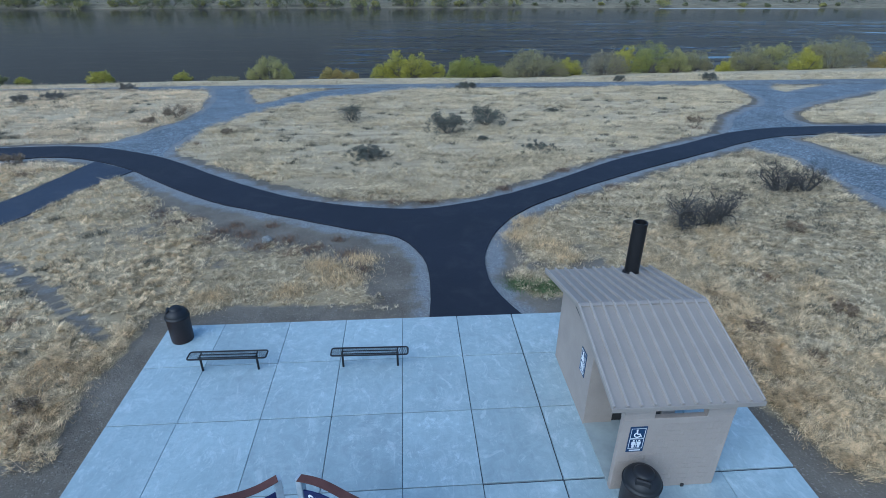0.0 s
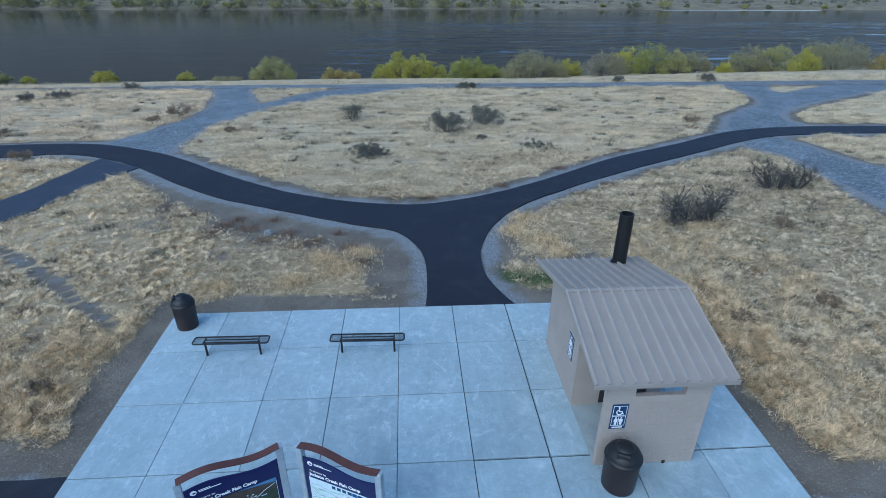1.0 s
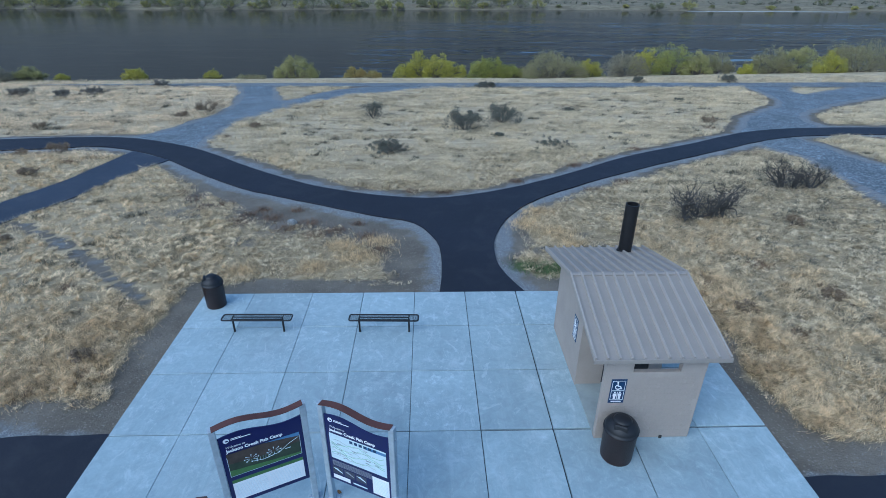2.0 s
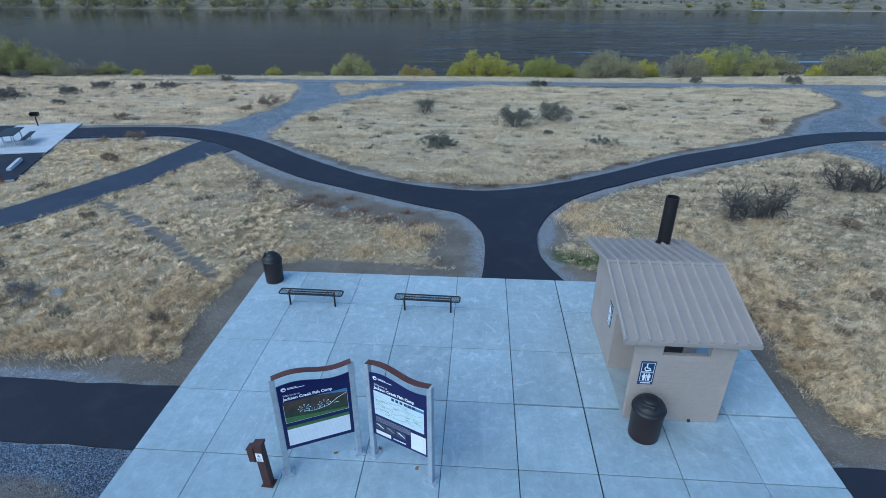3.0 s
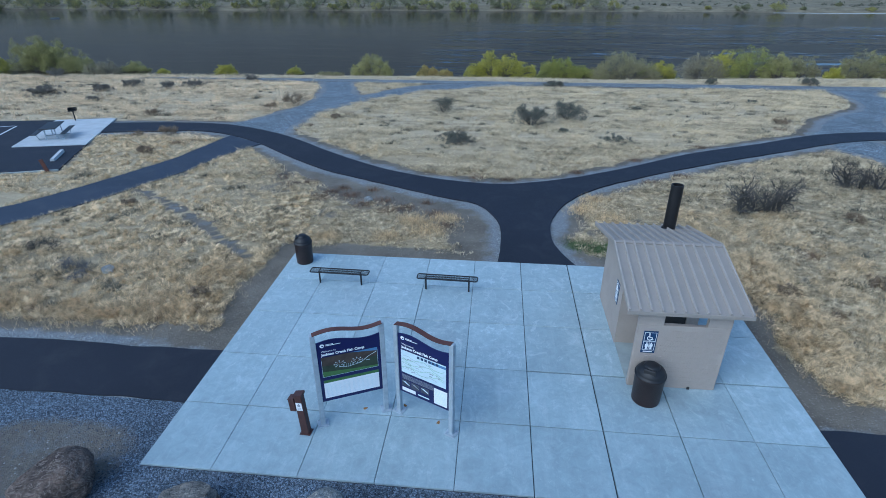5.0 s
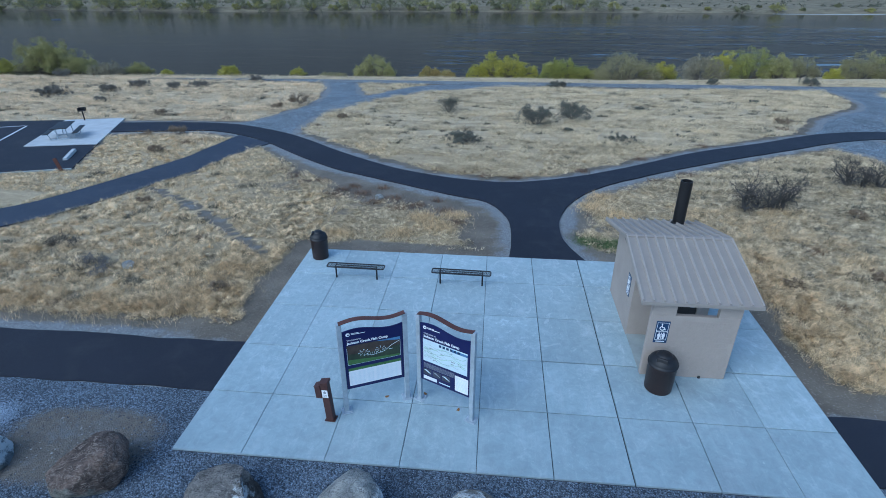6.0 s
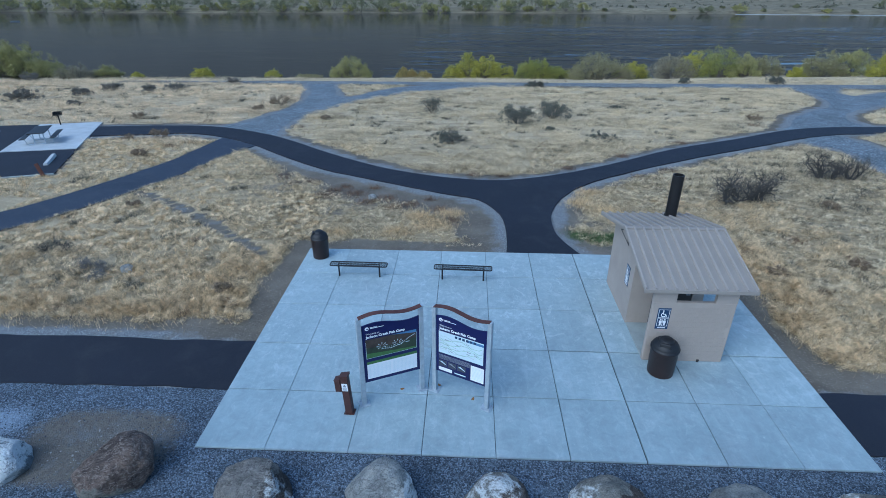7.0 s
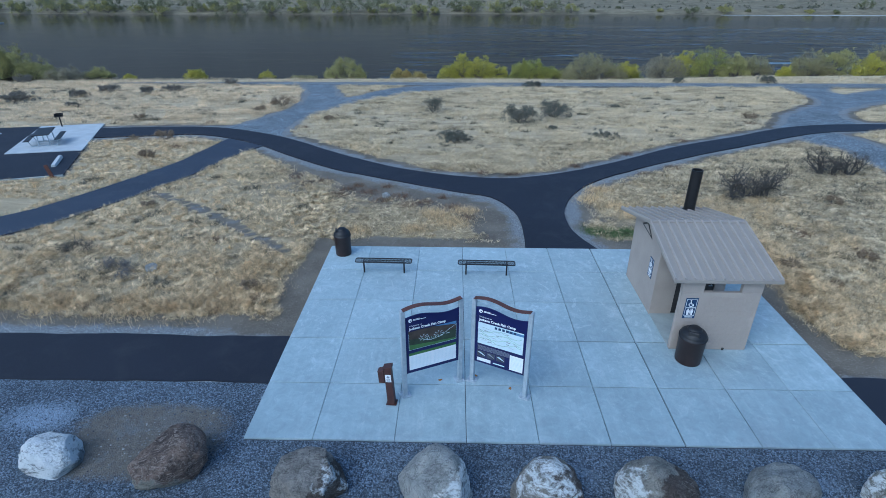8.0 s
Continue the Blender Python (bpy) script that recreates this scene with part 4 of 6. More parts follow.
    for name, ya, yb in (("front_roof", RF, RIDGE), ("back_roof", RIDGE, RB)):
        za, zb = ZR - SLOPE * abs(ya - RIDGE), ZR - SLOPE * abs(yb - RIDGE)
        bm = bmesh.new()
        v = [bm.verts.new(p) for p in ((RX0, ya, za), (RX1, ya, za), (RX1, yb, zb), (RX0, yb, zb), (RX0, ya, za - 0.07), (RX1, ya, za - 0.07), (RX1, yb, zb - 0.07), (RX0, yb, zb - 0.07))]
        for f in ((0, 1, 2, 3), (7, 6, 5, 4), (0, 4, 5, 1), (2, 6, 7, 3), (1, 5, 6, 2), (3, 7, 4, 0)):
            bm.faces.new([v[k] for k in f])
        bmesh.ops.recalc_face_normals(bm, faces=bm.faces[:])
        roof = part(name, bm, ROOF_TAN, hut, "taupe ribbed roof slope")
        length = math.hypot(yb - ya, zb - za)
        me = None
        for k in range(12):
            x = RX0 + 0.02 + (RX1 - RX0 - 0.04) * k / 11
            if me is None:
                bm = bmesh.new()
                prof = [(-0.024, 0), (-0.016, 0.055), (0.016, 0.055), (0.024, 0)]
                a = [bm.verts.new((px, 0, pz)) for px, pz in prof]
                b = [bm.verts.new((px, length - 0.012, pz)) for px, pz in prof]
                bm.faces.new(a)
                bm.faces.new(b[::-1])
                for q in range(4):
                    bm.faces.new((a[q], b[q], b[(q + 1) % 4], a[(q + 1) % 4]))
                bmesh.ops.recalc_face_normals(bm, faces=bm.faces[:])
                me = bpy.data.meshes.new("seam")
                bm.to_mesh(me)
                bm.free()
                me.materials.append(ROOF_SEAM)
            rib = new("seam", me)
            rib.parent = roof
            rib.matrix_basis = Matrix.Translation((x, ya + 0.006, za - 0.001)) @ Matrix.Rotation(math.atan2(zb - za, yb - ya), 4, 'X')
        if name == "front_roof":
            part("eave", box(RX0 - 0.015, RF - 0.03, za - 0.085, RX1 + 0.015, RF + 0.0, za + 0.012, 0.006), ROOF_TAN, hut, "rounded taupe eave edge")
    ridge = [(RX0 - 0.005, RIDGE - 0.07, ZR - 0.017), (RX0 - 0.005, RIDGE, ZR), (RX0 - 0.005, RIDGE + 0.07, ZR - 0.017)]
    bm = bmesh.new()
    rows = [[bm.verts.new((x, y, z + dz)) for x in (RX0 - 0.005, RX1 + 0.005)] for dz in (0.032, 0.004) for _, y, z in ridge]
    for a, c in ((0, 1), (1, 2), (2, 5), (5, 4), (4, 3), (3, 0)):
        bm.faces.new((rows[a][0], rows[a][1], rows[c][1], rows[c][0]))
    for e in (0, 1):
        bm.faces.new([rows[k][e] for k in (0, 1, 2, 5, 4, 3)])
    bmesh.ops.recalc_face_normals(bm, faces=bm.faces[:])
    part("ridge_cap", bm, ROOF_TAN, hut)
    # vent stack
    px, py = 11.74, 7.42
    zb = ZR - SLOPE * abs(py - RIDGE)
    prof = [(0.0, 0.0), (0.165, 0.0), (0.165, 3.54), (0.145, 3.54), (0.145, 3.0), (0.0, 3.0)]
    stack = part("vent_pipe", lathe(prof, 28), BLACK_STEEL, hut, "tall black vent pipe", False)
    stack.location = (px, py, 0)
    flash = part("flashing", lathe([(0.17, zb - 0.06), (0.23, zb - 0.06), (0.18, zb + 0.05), (0.168, zb + 0.05)], 24), BLACK_STEEL, hut)
    flash.location = (px, py, 0)
    # signs
    for m in (pose(X0 + 0.305, Y0 - 0.012, 1.28, 0, 0, 0), pose(X0 - 0.012, 5.40, 1.28, 0, 0, -90)):
        sign = part("restroom_sign", box(-0.155, 0.0, -0.30, 0.155, 0.012, 0.30, 0.004), SIGN_BLUE, hut, "dark blue restroom sign with white symbols")
        sign.matrix_basis = m
        bm = bmesh.new()
        for zc in (0.145, -0.10):
            w, h, t = 0.13, 0.118, 0.009
            for b in ((-w, zc - h, w, zc - h + t), (-w, zc + h - t, w, zc + h), (-w, zc - h + t, -w + t, zc + h - t), (w - t, zc - h + t, w, zc + h - t)):
                box(b[0], -0.002, b[1], b[2], 0.0, b[3], 0, bm)
        part("border", bm, WHITE, sign, "thin white borders")
        bm = bmesh.new()
        ring = [(0.055 * math.cos(a) - 0.005, -0.003, 0.115 + 0.055 * math.sin(a)) for a in np.linspace(radians(120), radians(350), 14)]
        tube(bm, ring, 0.011, 6)
        tube(bm, [(-0.022, -0.003, 0.20), (-0.012, -0.003, 0.135), (0.038, -0.003, 0.13), (0.066, -0.003, 0.07)], 0.013, 6)
        tube(bm, [(-0.024, -0.003, 0.215), (-0.024, -0.003, 0.24)], 0.016, 8)
        part("symbol", bm, WHITE, sign, "white wheelchair access symbol")
        bm = bmesh.new()
        for xc in (-0.05, 0.05):
            box(xc - 0.034, -0.003, -0.125, xc + 0.034, 0, -0.055, 0, bm)
            box(xc - 0.022, -0.003, -0.195, xc + 0.022, 0, -0.125, 0, bm)
            box(xc - 0.016, -0.003, -0.045, xc + 0.016, 0, -0.010, 0, bm)
        box(-0.006, -0.003, -0.20, 0.006, 0, -0.01, 0, bm)
        part("symbol", bm, WHITE, sign, "two plain white pictogram shapes")
        part("caption_bar", box(-0.10, -0.003, -0.27, 0.10, 0.0, -0.245), WHITE, sign)
    part("drain", box(X0 + 1.36, Y0 - 0.03, 0.001, X0 + 1.42, Y0, 0.07, 0.005), DARK_DOOR, hut, "small dark drain spout")


# ---- litter bins, benches, post ----


def litter_bin(x, y, r, h, label, turn):
    b = thing("litter_bin", pose(x, y, 0, 0, 0, turn), label, "litter bin", "litter bins")
    body_h = h * 0.70
    part("body", lathe([(0, 0.0), (r * 0.93, 0.0), (r * 0.95, 0.03), (r, body_h), (r * 1.03, body_h + 0.01), (r * 1.03, body_h + 0.05), (0, body_h + 0.05)], 36), BIN_BROWN, b, "dark brown smooth body", True)
    prof = [(r * 1.05, body_h + 0.04), (r * 1.05, body_h + 0.07)]
    for k in range(0, 9):
        a = k / 8 * math.pi / 2
        prof.append((r * 1.0 * math.cos(a) if k < 8 else 0.0, body_h + 0.07 + (h - body_h - 0.07) * math.sin(a)))
    lid = part("lid", lathe(prof, 36), BIN_LID, b, "black dome lid", True)
    flap = part("flap", box(-r * 0.40, -0.04, -r * 0.26, r * 0.40, 0.03, r * 0.22, 0.03, None, 3), BIN_LID, lid, "push flap")
    flap.matrix_basis = Matrix.Translation((0, -r * 0.64, body_h + 0.07 + (h - body_h) * 0.50)) @ pose(0, 0, 0, -14, 0, 0)
    hood = part("hood", lathe([(r * 0.55, h - 0.10), (r * 0.56, h - 0.035), (r * 0.4, h + 0.012), (0, h + 0.02)], 28), BIN_LID, lid, "", True)
    return b


def bench():
    b = thing("bench", pose(0, 0, 0), "backless black steel mesh bench bolted to the slab", "bench", "benches by the path")
    L, W, H = 0.915, 0.145, 0.45
    bm = bmesh.new()
    rim = []
    r = 0.06
    for cx, cy, a0 in ((L - r, W - r, 0), (-L + r, W - r, 90), (-L + r, -W + r, 180), (L - r, -W + r, 270)):
        rim += [(cx + r * math.cos(radians(a0 + a)), cy + r * math.sin(radians(a0 + a)), H) for a in (0, 30, 60, 90)]
    tube(bm, rim + [rim[0]], 0.019, 8, False)
    part("seat_rim", bm, BLACK_STEEL, b, "rounded tubular rim")
    # expanded metal: two crossing sets of strands
    verts, faces = [], []
    for s in (-1, 1):
        x = -L - 0.25
        while x < L:
            p, q = Vector((x, -W + 0.01, H)), Vector((x + 0.27, W - 0.01, H))
            lo, hi = max(-L + 0.02, p.x), min(L - 0.02, q.x)
            if hi > lo:
                y0 = (-W + 0.01) + (lo - x) / 0.27 * 2 * (W - 0.01)
                y1 = (-W + 0.01) + (hi - x) / 0.27 * 2 * (W - 0.01)
                a, c = Vector((lo, s * y0, H)), Vector((hi, s * y1, H))
                d = (c - a).normalized()
                o = Vector((-d.y, d.x, 0)) * 0.0017
                n = len(verts)
                for zz in (0.003, -0.003):
                    verts += [a + o + Vector((0, 0, zz)), a - o + Vector((0, 0, zz)), c - o + Vector((0, 0, zz)), c + o + Vector((0, 0, zz))]
                faces += [(n, n + 1, n + 2, n + 3), (n + 7, n + 6, n + 5, n + 4), (n, n + 3, n + 7, n + 4), (n + 1, n + 5, n + 6, n + 2)]
            x += 0.046
    seat = new("mesh_seat", mesh("mesh_seat", verts, faces, BLACK_STEEL))
    seat.parent = b
    seat["label"] = "open diamond mesh seat"
    for y in (-0.055, 0.055):
        part("brace", tube(bmesh.new(), [(-0.66, y, H - 0.025), (0.66, y, H - 0.025)], 0.014, 6), BLACK_STEEL, b)
    for x in (-0.66, 0.66):
        bm = tube(bmesh.new(), [(x, 0, 0.0), (x, 0, H - 0.04)], 0.026, 10)
        leg = part("leg", bm, BLACK_STEEL, b)
        part("cross_bar", tube(bmesh.new(), [(x, -W + 0.01, H - 0.02), (x, W - 0.01, H - 0.02)], 0.016, 6), BLACK_STEEL, leg)
    return b


def fee_post():
    p = thing("fee_post", pose(3.04, 1.13, 0.003, 0, -3.0, -6), "dark brown steel post with a side box and notice", "post")
    part("post", box(-0.085, -0.07, 0.0, 0.085, 0.07, 1.02, 0.012), POST_BROWN, p)
    cap = part("cap", prism([(-0.10, 0.0), (0.10, 0.0), (0.10, 0.06), (-0.10, 0.02)], -0.09, 0.09), POST_BROWN, p)
    cap.location = (0, 0, 1.02)
    pbox = part("side_box", box(-0.225, -0.08, 0.62, -0.087, 0.08, 0.93, 0.012), POST_BROWN, p, "brown dispenser box")
    part("hood", prism([(-0.235, 0.93), (-0.087, 0.93), (-0.087, 0.975)], -0.085, 0.085), POST_BROWN, pbox)
    notice = part("notice", box(-0.065, -0.076, 0.66, 0.065, -0.0715, 0.86), WHITE, p, "small white notice")
    bm = bmesh.new()
    box(-0.03, -0.079, 0.77, 0.03, -0.0765, 0.81, 0, bm)
    box(-0.012, -0.079, 0.812, 0.012, -0.0765, 0.836, 0, bm)
    for k in range(3):
        box(-0.045, -0.079, 0.68 + 0.025 * k, 0.045, -0.0765, 0.69 + 0.025 * k, 0, bm)
    part("print", bm, GREY_PRINT, notice)
    part("base_plate", box(-0.12, -0.10, 0.0, 0.12, 0.10, 0.012, 0.003), POST_BROWN, p)


# ---- information board: two hinged panels on four posts ----


def info_board(name, p0, p1, label):
    """Two posts with a panel between, under a waving cap."""
    p0, p1 = Vector((*p0, 0)), Vector((*p1, 0))
    W = (p1 - p0).length
    turn = math.degrees(math.atan2(p1.y - p0.y, p1.x - p0.x))
    b = thing(name, pose(p0.x, p0.y, 0, 0, 0, turn), label, "information board", "information boards on the slab")
    for x, zt in ((0.0, 2.337), (W, 2.337)):
        post = part("post", box(x - 0.05, -0.05, 0.0, x + 0.05, 0.05, zt, 0.008), GALVANISED, b, "galvanised square post")
        part("base_plate", box(x - 0.12, -0.12, 0.0, x + 0.12, 0.12, 0.016, 0.003), GALVANISED, post)
        for sx in (-0.085, 0.085):
            for sy in (-0.085, 0.085):
                part("bolt", tube(bmesh.new(), [(x + sx, sy, 0.016), (x + sx, sy, 0.045)], 0.013, 6), GALVANISED, post)
        out = -1 if x == 0.0 else 1
        for k in range(5):
            z = 0.75 + 0.34 * k
            part("bolt", tube(bmesh.new(), [(x + out * 0.05, 0, z), (x + out * 0.068, 0, z)], 0.013, 6), GALVANISED, post)

    def wave(x):
        u = x / W
        return 2.34 + 0.055 * math.sin(2 * math.pi * u)

    xs = [0.055 + (W - 0.11) * k / 24 for k in range(25)]
    # navy sheet, and above an open gap the brown wave cap
    bottom = 0.62
    panel = part("panel", prism([(x, wave(x) - 0.22) for x in xs] + [(xs[-1], bottom), (xs[0], bottom)], -0.030, -0.013), NAVY, b, "navy printed panel")
    cap = prism([(x, wave(x) + 0.012) for x in [0.0] + xs + [W]] + [(x, wave(x) - 0.002) for x in ([0.0] + xs + [W])[::-1]], -0.076, 0.048)
    part("wave_cap", cap, RUST_BROWN, b, "rust brown waving cap strip")
    return b, panel, W, wave


def prints(panel, W, wave, second):
    f = -0.031

    def bar(name, x0, z0, x1, z1, material, label="", lift=0.0, parent=None):
        return part(name, box(x0, f - 0.0015 - lift, z0, x1, f - lift + 0.0005, z1), material, parent or panel, label)

    # crest and small heading
    crest = part("crest", lathe([(0.0, 0.0), (0.045, 0.0), (0.045, 0.002), (0, 0.002)], 20), WHITE, panel, "round white crest")
    top = (lambda x: wave(x) - 0.22)
    cx = 0.17
    crest.matrix_basis = Matrix.Translation((cx, f, top(cx) - 0.11)) @ pose(0, 0, 0, 90, 0, 0)
    part("crest_mark", box(-0.01, f - 0.005, -0.018, 0.03, f - 0.0025, 0.006), NAVY, panel).matrix_basis = Matrix.Translation((cx, 0, top(cx) - 0.11))
    hd = part("heading_bar", box(0, f - 0.0015, 0, 0.30, f, 0.014), WHITE, panel)
    hd.matrix_basis = Matrix.Translation((cx + 0.07, 0, top(cx) - 0.125))
    hd2 = part("heading_bar", box(0, f - 0.0015, 0, 0.16, f, 0.012), WHITE, panel)
    hd2.matrix_basis = Matrix.Translation((cx + 0.07, 0, top(cx) - 0.10))
    zt = 1.80
    lettering("lettering", "Welcome to", 0.058, WHITE, panel, Matrix.Translation((0.14, f - 0.0008, zt + 0.085)), "white lettering")
    lettering("lettering", "Jackson Creek Fish Camp", 0.084, WHITE, panel, Matrix.Translation((0.14, f - 0.0008, zt)), "bold white lettering", 0.0035)
    if not second:
        pic = bar("map_picture", 0.12, 1.26, W - 0.12, 1.76, DARK_GREEN_PRINT, "dark aerial site map")
        part("picture_sky", prism([(0.72, 1.76), (W - 0.12, 1.76), (W - 0.12, 1.68)], f - 0.0042, f - 0.0022), SKY_PRINT, pic)
        bm = prism([(0.12, 1.76), (0.70, 1.757), (W - 0.12, 1.677), (W - 0.12, 1.56), (0.75, 1.50), (0.12, 1.55)], f - 0.0042, f - 0.0022)
        part("picture_ridge", bm, BROWN_PRINT, pic)
        bm = prism([(0.12, 1.26), (W - 0.12, 1.26), (W - 0.12, 1.31), (0.75, 1.34), (0.12, 1.40)], f - 0.0042, f - 0.0022)
        part("picture_meadow", bm, GREEN_PRINT, pic)
        bm = bmesh.new()
        for cx2 in (0.48, 0.84):
            for k in range(8):
                a = 2 * math.pi * k / 8
                x, z = cx2 + 0.11 * math.cos(a), 1.53 + 0.075 * math.sin(a)
                box(x - 0.010, f - 0.005, z - 0.010, x + 0.010, f - 0.0022, z + 0.010, 0, bm)
                tube(bm, [(cx2 + 0.04 * math.cos(a), f - 0.004, 1.53 + 0.03 * math.sin(a)), (x, f - 0.004, z)], 0.003, 4)
        tube(bm, [(0.48, f - 0.004, 1.46), (0.66, f - 0.004, 1.42), (0.92, f - 0.004, 1.46), (1.08, f - 0.004, 1.58), (W - 0.14, f - 0.004, 1.66)], 0.0045, 4)
        for k in range(5):
            tube(bm, [(0.56 + 0.045 * k, f - 0.004, 1.42), (0.57 + 0.045 * k, f - 0.004, 1.50)], 0.0022, 4)
        for x, z in ((0.16, 1.64), (1.0, 1.655), (1.02, 1.48), (0.2, 1.33)):
            box(x, f - 0.004, z, x + 0.09, f - 0.002, z + 0.012, 0, bm)
        for q in ((0.12, 1.26, W - 0.12, 1.266), (0.12, 1.266, 0.126, 1.70), (W - 0.126, 1.266, W - 0.12, 1.70)):
            box(q[0], f - 0.0045, q[1], q[2], f - 0.002, q[3], 0, bm)
        part("picture_plan", bm, PALE_PRINT, pic, "white site plan lines")
        strip = bar("green_strip", 0.12, 1.10, W - 0.12, 1.17, GREEN_PRINT, "green picture strip")
        bar("text_sheet", 0.12, 0.70, W - 0.12, 1.10, WHITE, "white text sheet", 0.0)
        bm = bmesh.new()
        for k in range(12):
            for c0 in (0.16, 0.16 + (W - 0.3) / 2):
                box(c0, f - 0.003, 0.735 + 0.028 * k, c0 + (W - 0.40) / 2, f - 0.001, 0.741 + 0.028 * k, 0, bm)
        part("text_block", bm, PALE_PRINT, panel)
    else:
        pic = bar("map_picture", 0.12, 1.17, W - 0.12, 1.75, PALE_PRINT, "pale river map")
        bar("picture_sky", W - 0.5, 1.66, W - 0.12, 1.72, SKY_PRINT, "", 0.002, pic)
        bm = bmesh.new()
        rng = random.Random(7)
        for k in range(5):
            z = 1.27 + 0.085 * k
            pts = [(0.16 + (W - 0.34) * i / 13, f - 0.0035, z + 0.028 * math.sin(i * 0.9 + 1.7 * k) + rng.uniform(-0.014, 0.014)) for i in range(rng.randint(7, 14))]
            tube(bm, pts, 0.0022, 4)
        for k in range(16):
            x, z = rng.uniform(0.16, W - 0.28), rng.uniform(1.21, 1.60)
            box(x, f - 0.004, z, x + rng.uniform(0.03, 0.10), f - 0.002, z + rng.uniform(0.006, 0.02), 0, bm)
        part("map_linework", bm, GREY_PRINT, pic)
        bm = bmesh.new()
        for k in range(4):
            z = 1.30 + 0.09 * k
            tube(bm, [(0.14 + (W - 0.30) * i / 17, f - 0.0032, z + 0.05 * math.sin(i * 0.55 + 1.1 * k) + 0.012 * math.sin(i * 2.3)) for i in range(18)], 0.006, 4)
        part("map_river", bm, PALE_GREEN_PRINT, pic, "pale green river course")
        bm = bmesh.new()
        for k in range(6):
            box(0.52 + 0.09 * k, f - 0.004, 1.665, 0.58 + 0.09 * k, f - 0.002, 1.725, 0, bm)
        part("icon_row", bm, SIGN_BLUE, pic, "row of small blue icons")
        bm = bmesh.new()
        for k in range(6):
            box(0.13, f - 0.003, 0.995 + 0.022 * k, W - 0.42, f - 0.0, 1.002 + 0.022 * k, 0, bm)
        part("text_block", bm, GREY_PRINT, panel)
        for k in range(3):
            ph = bar("photo", 0.12 + 0.235 * k, 0.80, 0.325 + 0.235 * k, 0.96, PHOTO_PRINT, "small dark photograph")
            part("photo_shape", prism([(0.13 + 0.235 * k, 0.92), (0.20 + 0.235 * k, 0.93), (0.31 + 0.235 * k, 0.86), (0.31 + 0.235 * k, 0.845), (0.21 + 0.235 * k, 0.885)], f - 0.004, f - 0.0022), PALE_PRINT if k != 1 else GREY_PRINT, ph)
        bar("label_strip", 0.12, 0.67, 0.46, 0.76, WHITE, "white caption strip")
        bar("caption_bar", 0.52, 0.69, 0.80, 0.72, PALE_PRINT)
        sh = bar("notice_sheet", W - 0.41, 0.67, W - 0.09, 1.08, WHITE, "white paper notice")
        bm = bmesh.new()
        for k in range(10):
            box(W - 0.38, f - 0.004, 0.72 + 0.033 * k, W - 0.12, f - 0.002, 0.725 + 0.033 * k, 0, bm)
        part("text_block", bm, PALE_PRINT, sh)


# ---- stones ----


def boulder(x, y, sx, sy, sz, material, seed, label, turn=0.0, angular=0.6, lean=0.0):
    """A worn boulder: a sphere cut by broken planes, roughened at three scales, its crown shifted sideways by lean."""
    bm = bmesh.new()
    bmesh.ops.create_icosphere(bm, subdivisions=5, radius=1.0)
    off = Vector((seed * 3.1, seed * 1.7, seed * 0.9))
    rng = random.Random(seed)
    cuts = []
    for _ in range(13):
        d = Vector((rng.gauss(0, 1), rng.gauss(0, 1), rng.gauss(0, 0.7))).normalized()
        cuts.append((d, rng.uniform(0.66, 0.90) + 0.12 * (1 - angular)))
    for v in bm.verts:
        p = v.co.copy()
        for d, h in cuts:
            k = p.dot(d)
            if k > h:
                p -= d * (k - h) * (0.62 + 0.36 * angular)
        p *= 1 + 0.10 * noise.noise(p * 1.2 + off) + 0.05 * noise.noise(p * 3.1 + off) + 0.035 * angular * (1 - 2 * abs(noise.noise(p * 4.5 + off))) + 0.030 * (0.4 + angular) * (0.6 - abs(noise.noise(p * 6.5 + off * 2))) + 0.022 * noise.noise(p * 9 + off) + 0.009 * noise.noise(p * 21 + off)
        up = max(p.z, -0.45) + 0.40
        v.co = Vector(((p.x + lean * up) * sx, p.y * sy, up * sz))
    ob = part("boulder", bm, material, None, "", True)
    ob.matrix_world = pose(x, y, -0.08, 0, 0, turn)
    return tagged(ob, label, "boulder", "boulders in the gravel bed")


# ---- plants ----


def leaf_cloud(name, centres, count, size, material, rng, flat=0.5, slim=0.5):
    """Many small leaves strewn about a set of clump centres (x, y, z, radius)."""
    c = np.array(centres, float)
    pick = rng.choice(len(c), count, p=(c[:, 3] ** 2 / (c[:, 3] ** 2).sum()))
    d = rng.normal(size=(count, 3))
    d /= np.linalg.norm(d, axis=1)[:, None]
    r = rng.uniform(0.25, 1.0, count) ** 0.5
    p = c[pick, :3] + d * (r * c[pick, 3])[:, None] * np.array([1, 1, 0.85])
    a = rng.normal(size=(count, 3))
    a[:, 2] = a[:, 2] * flat + 0.25
    a /= np.linalg.norm(a, axis=1)[:, None]
    b = np.cross(a, rng.normal(size=(count, 3)))
    b /= np.linalg.norm(b, axis=1)[:, None]
    s = size * rng.uniform(0.6, 1.4, count)[:, None]
    q = np.stack([p, p + a * s * 0.5 + b * s * slim * 0.5, p + a * s, p + a * s * 0.5 - b * s * slim * 0.5], 1).reshape(-1, 3)
    me = bpy.data.meshes.new(name)
    me.vertices.add(count * 4)
    me.vertices.foreach_set("co", q.astype(np.float32).ravel())
    me.loops.add(count * 4)
    me.loops.foreach_set("vertex_index", np.arange(count * 4, dtype=np.int32))
    me.polygons.add(count)
    me.polygons.foreach_set("loop_start", np.arange(0, count * 4, 4, dtype=np.int32))
    me.materials.append(material)
    me.update(calc_edges=True)
    return me


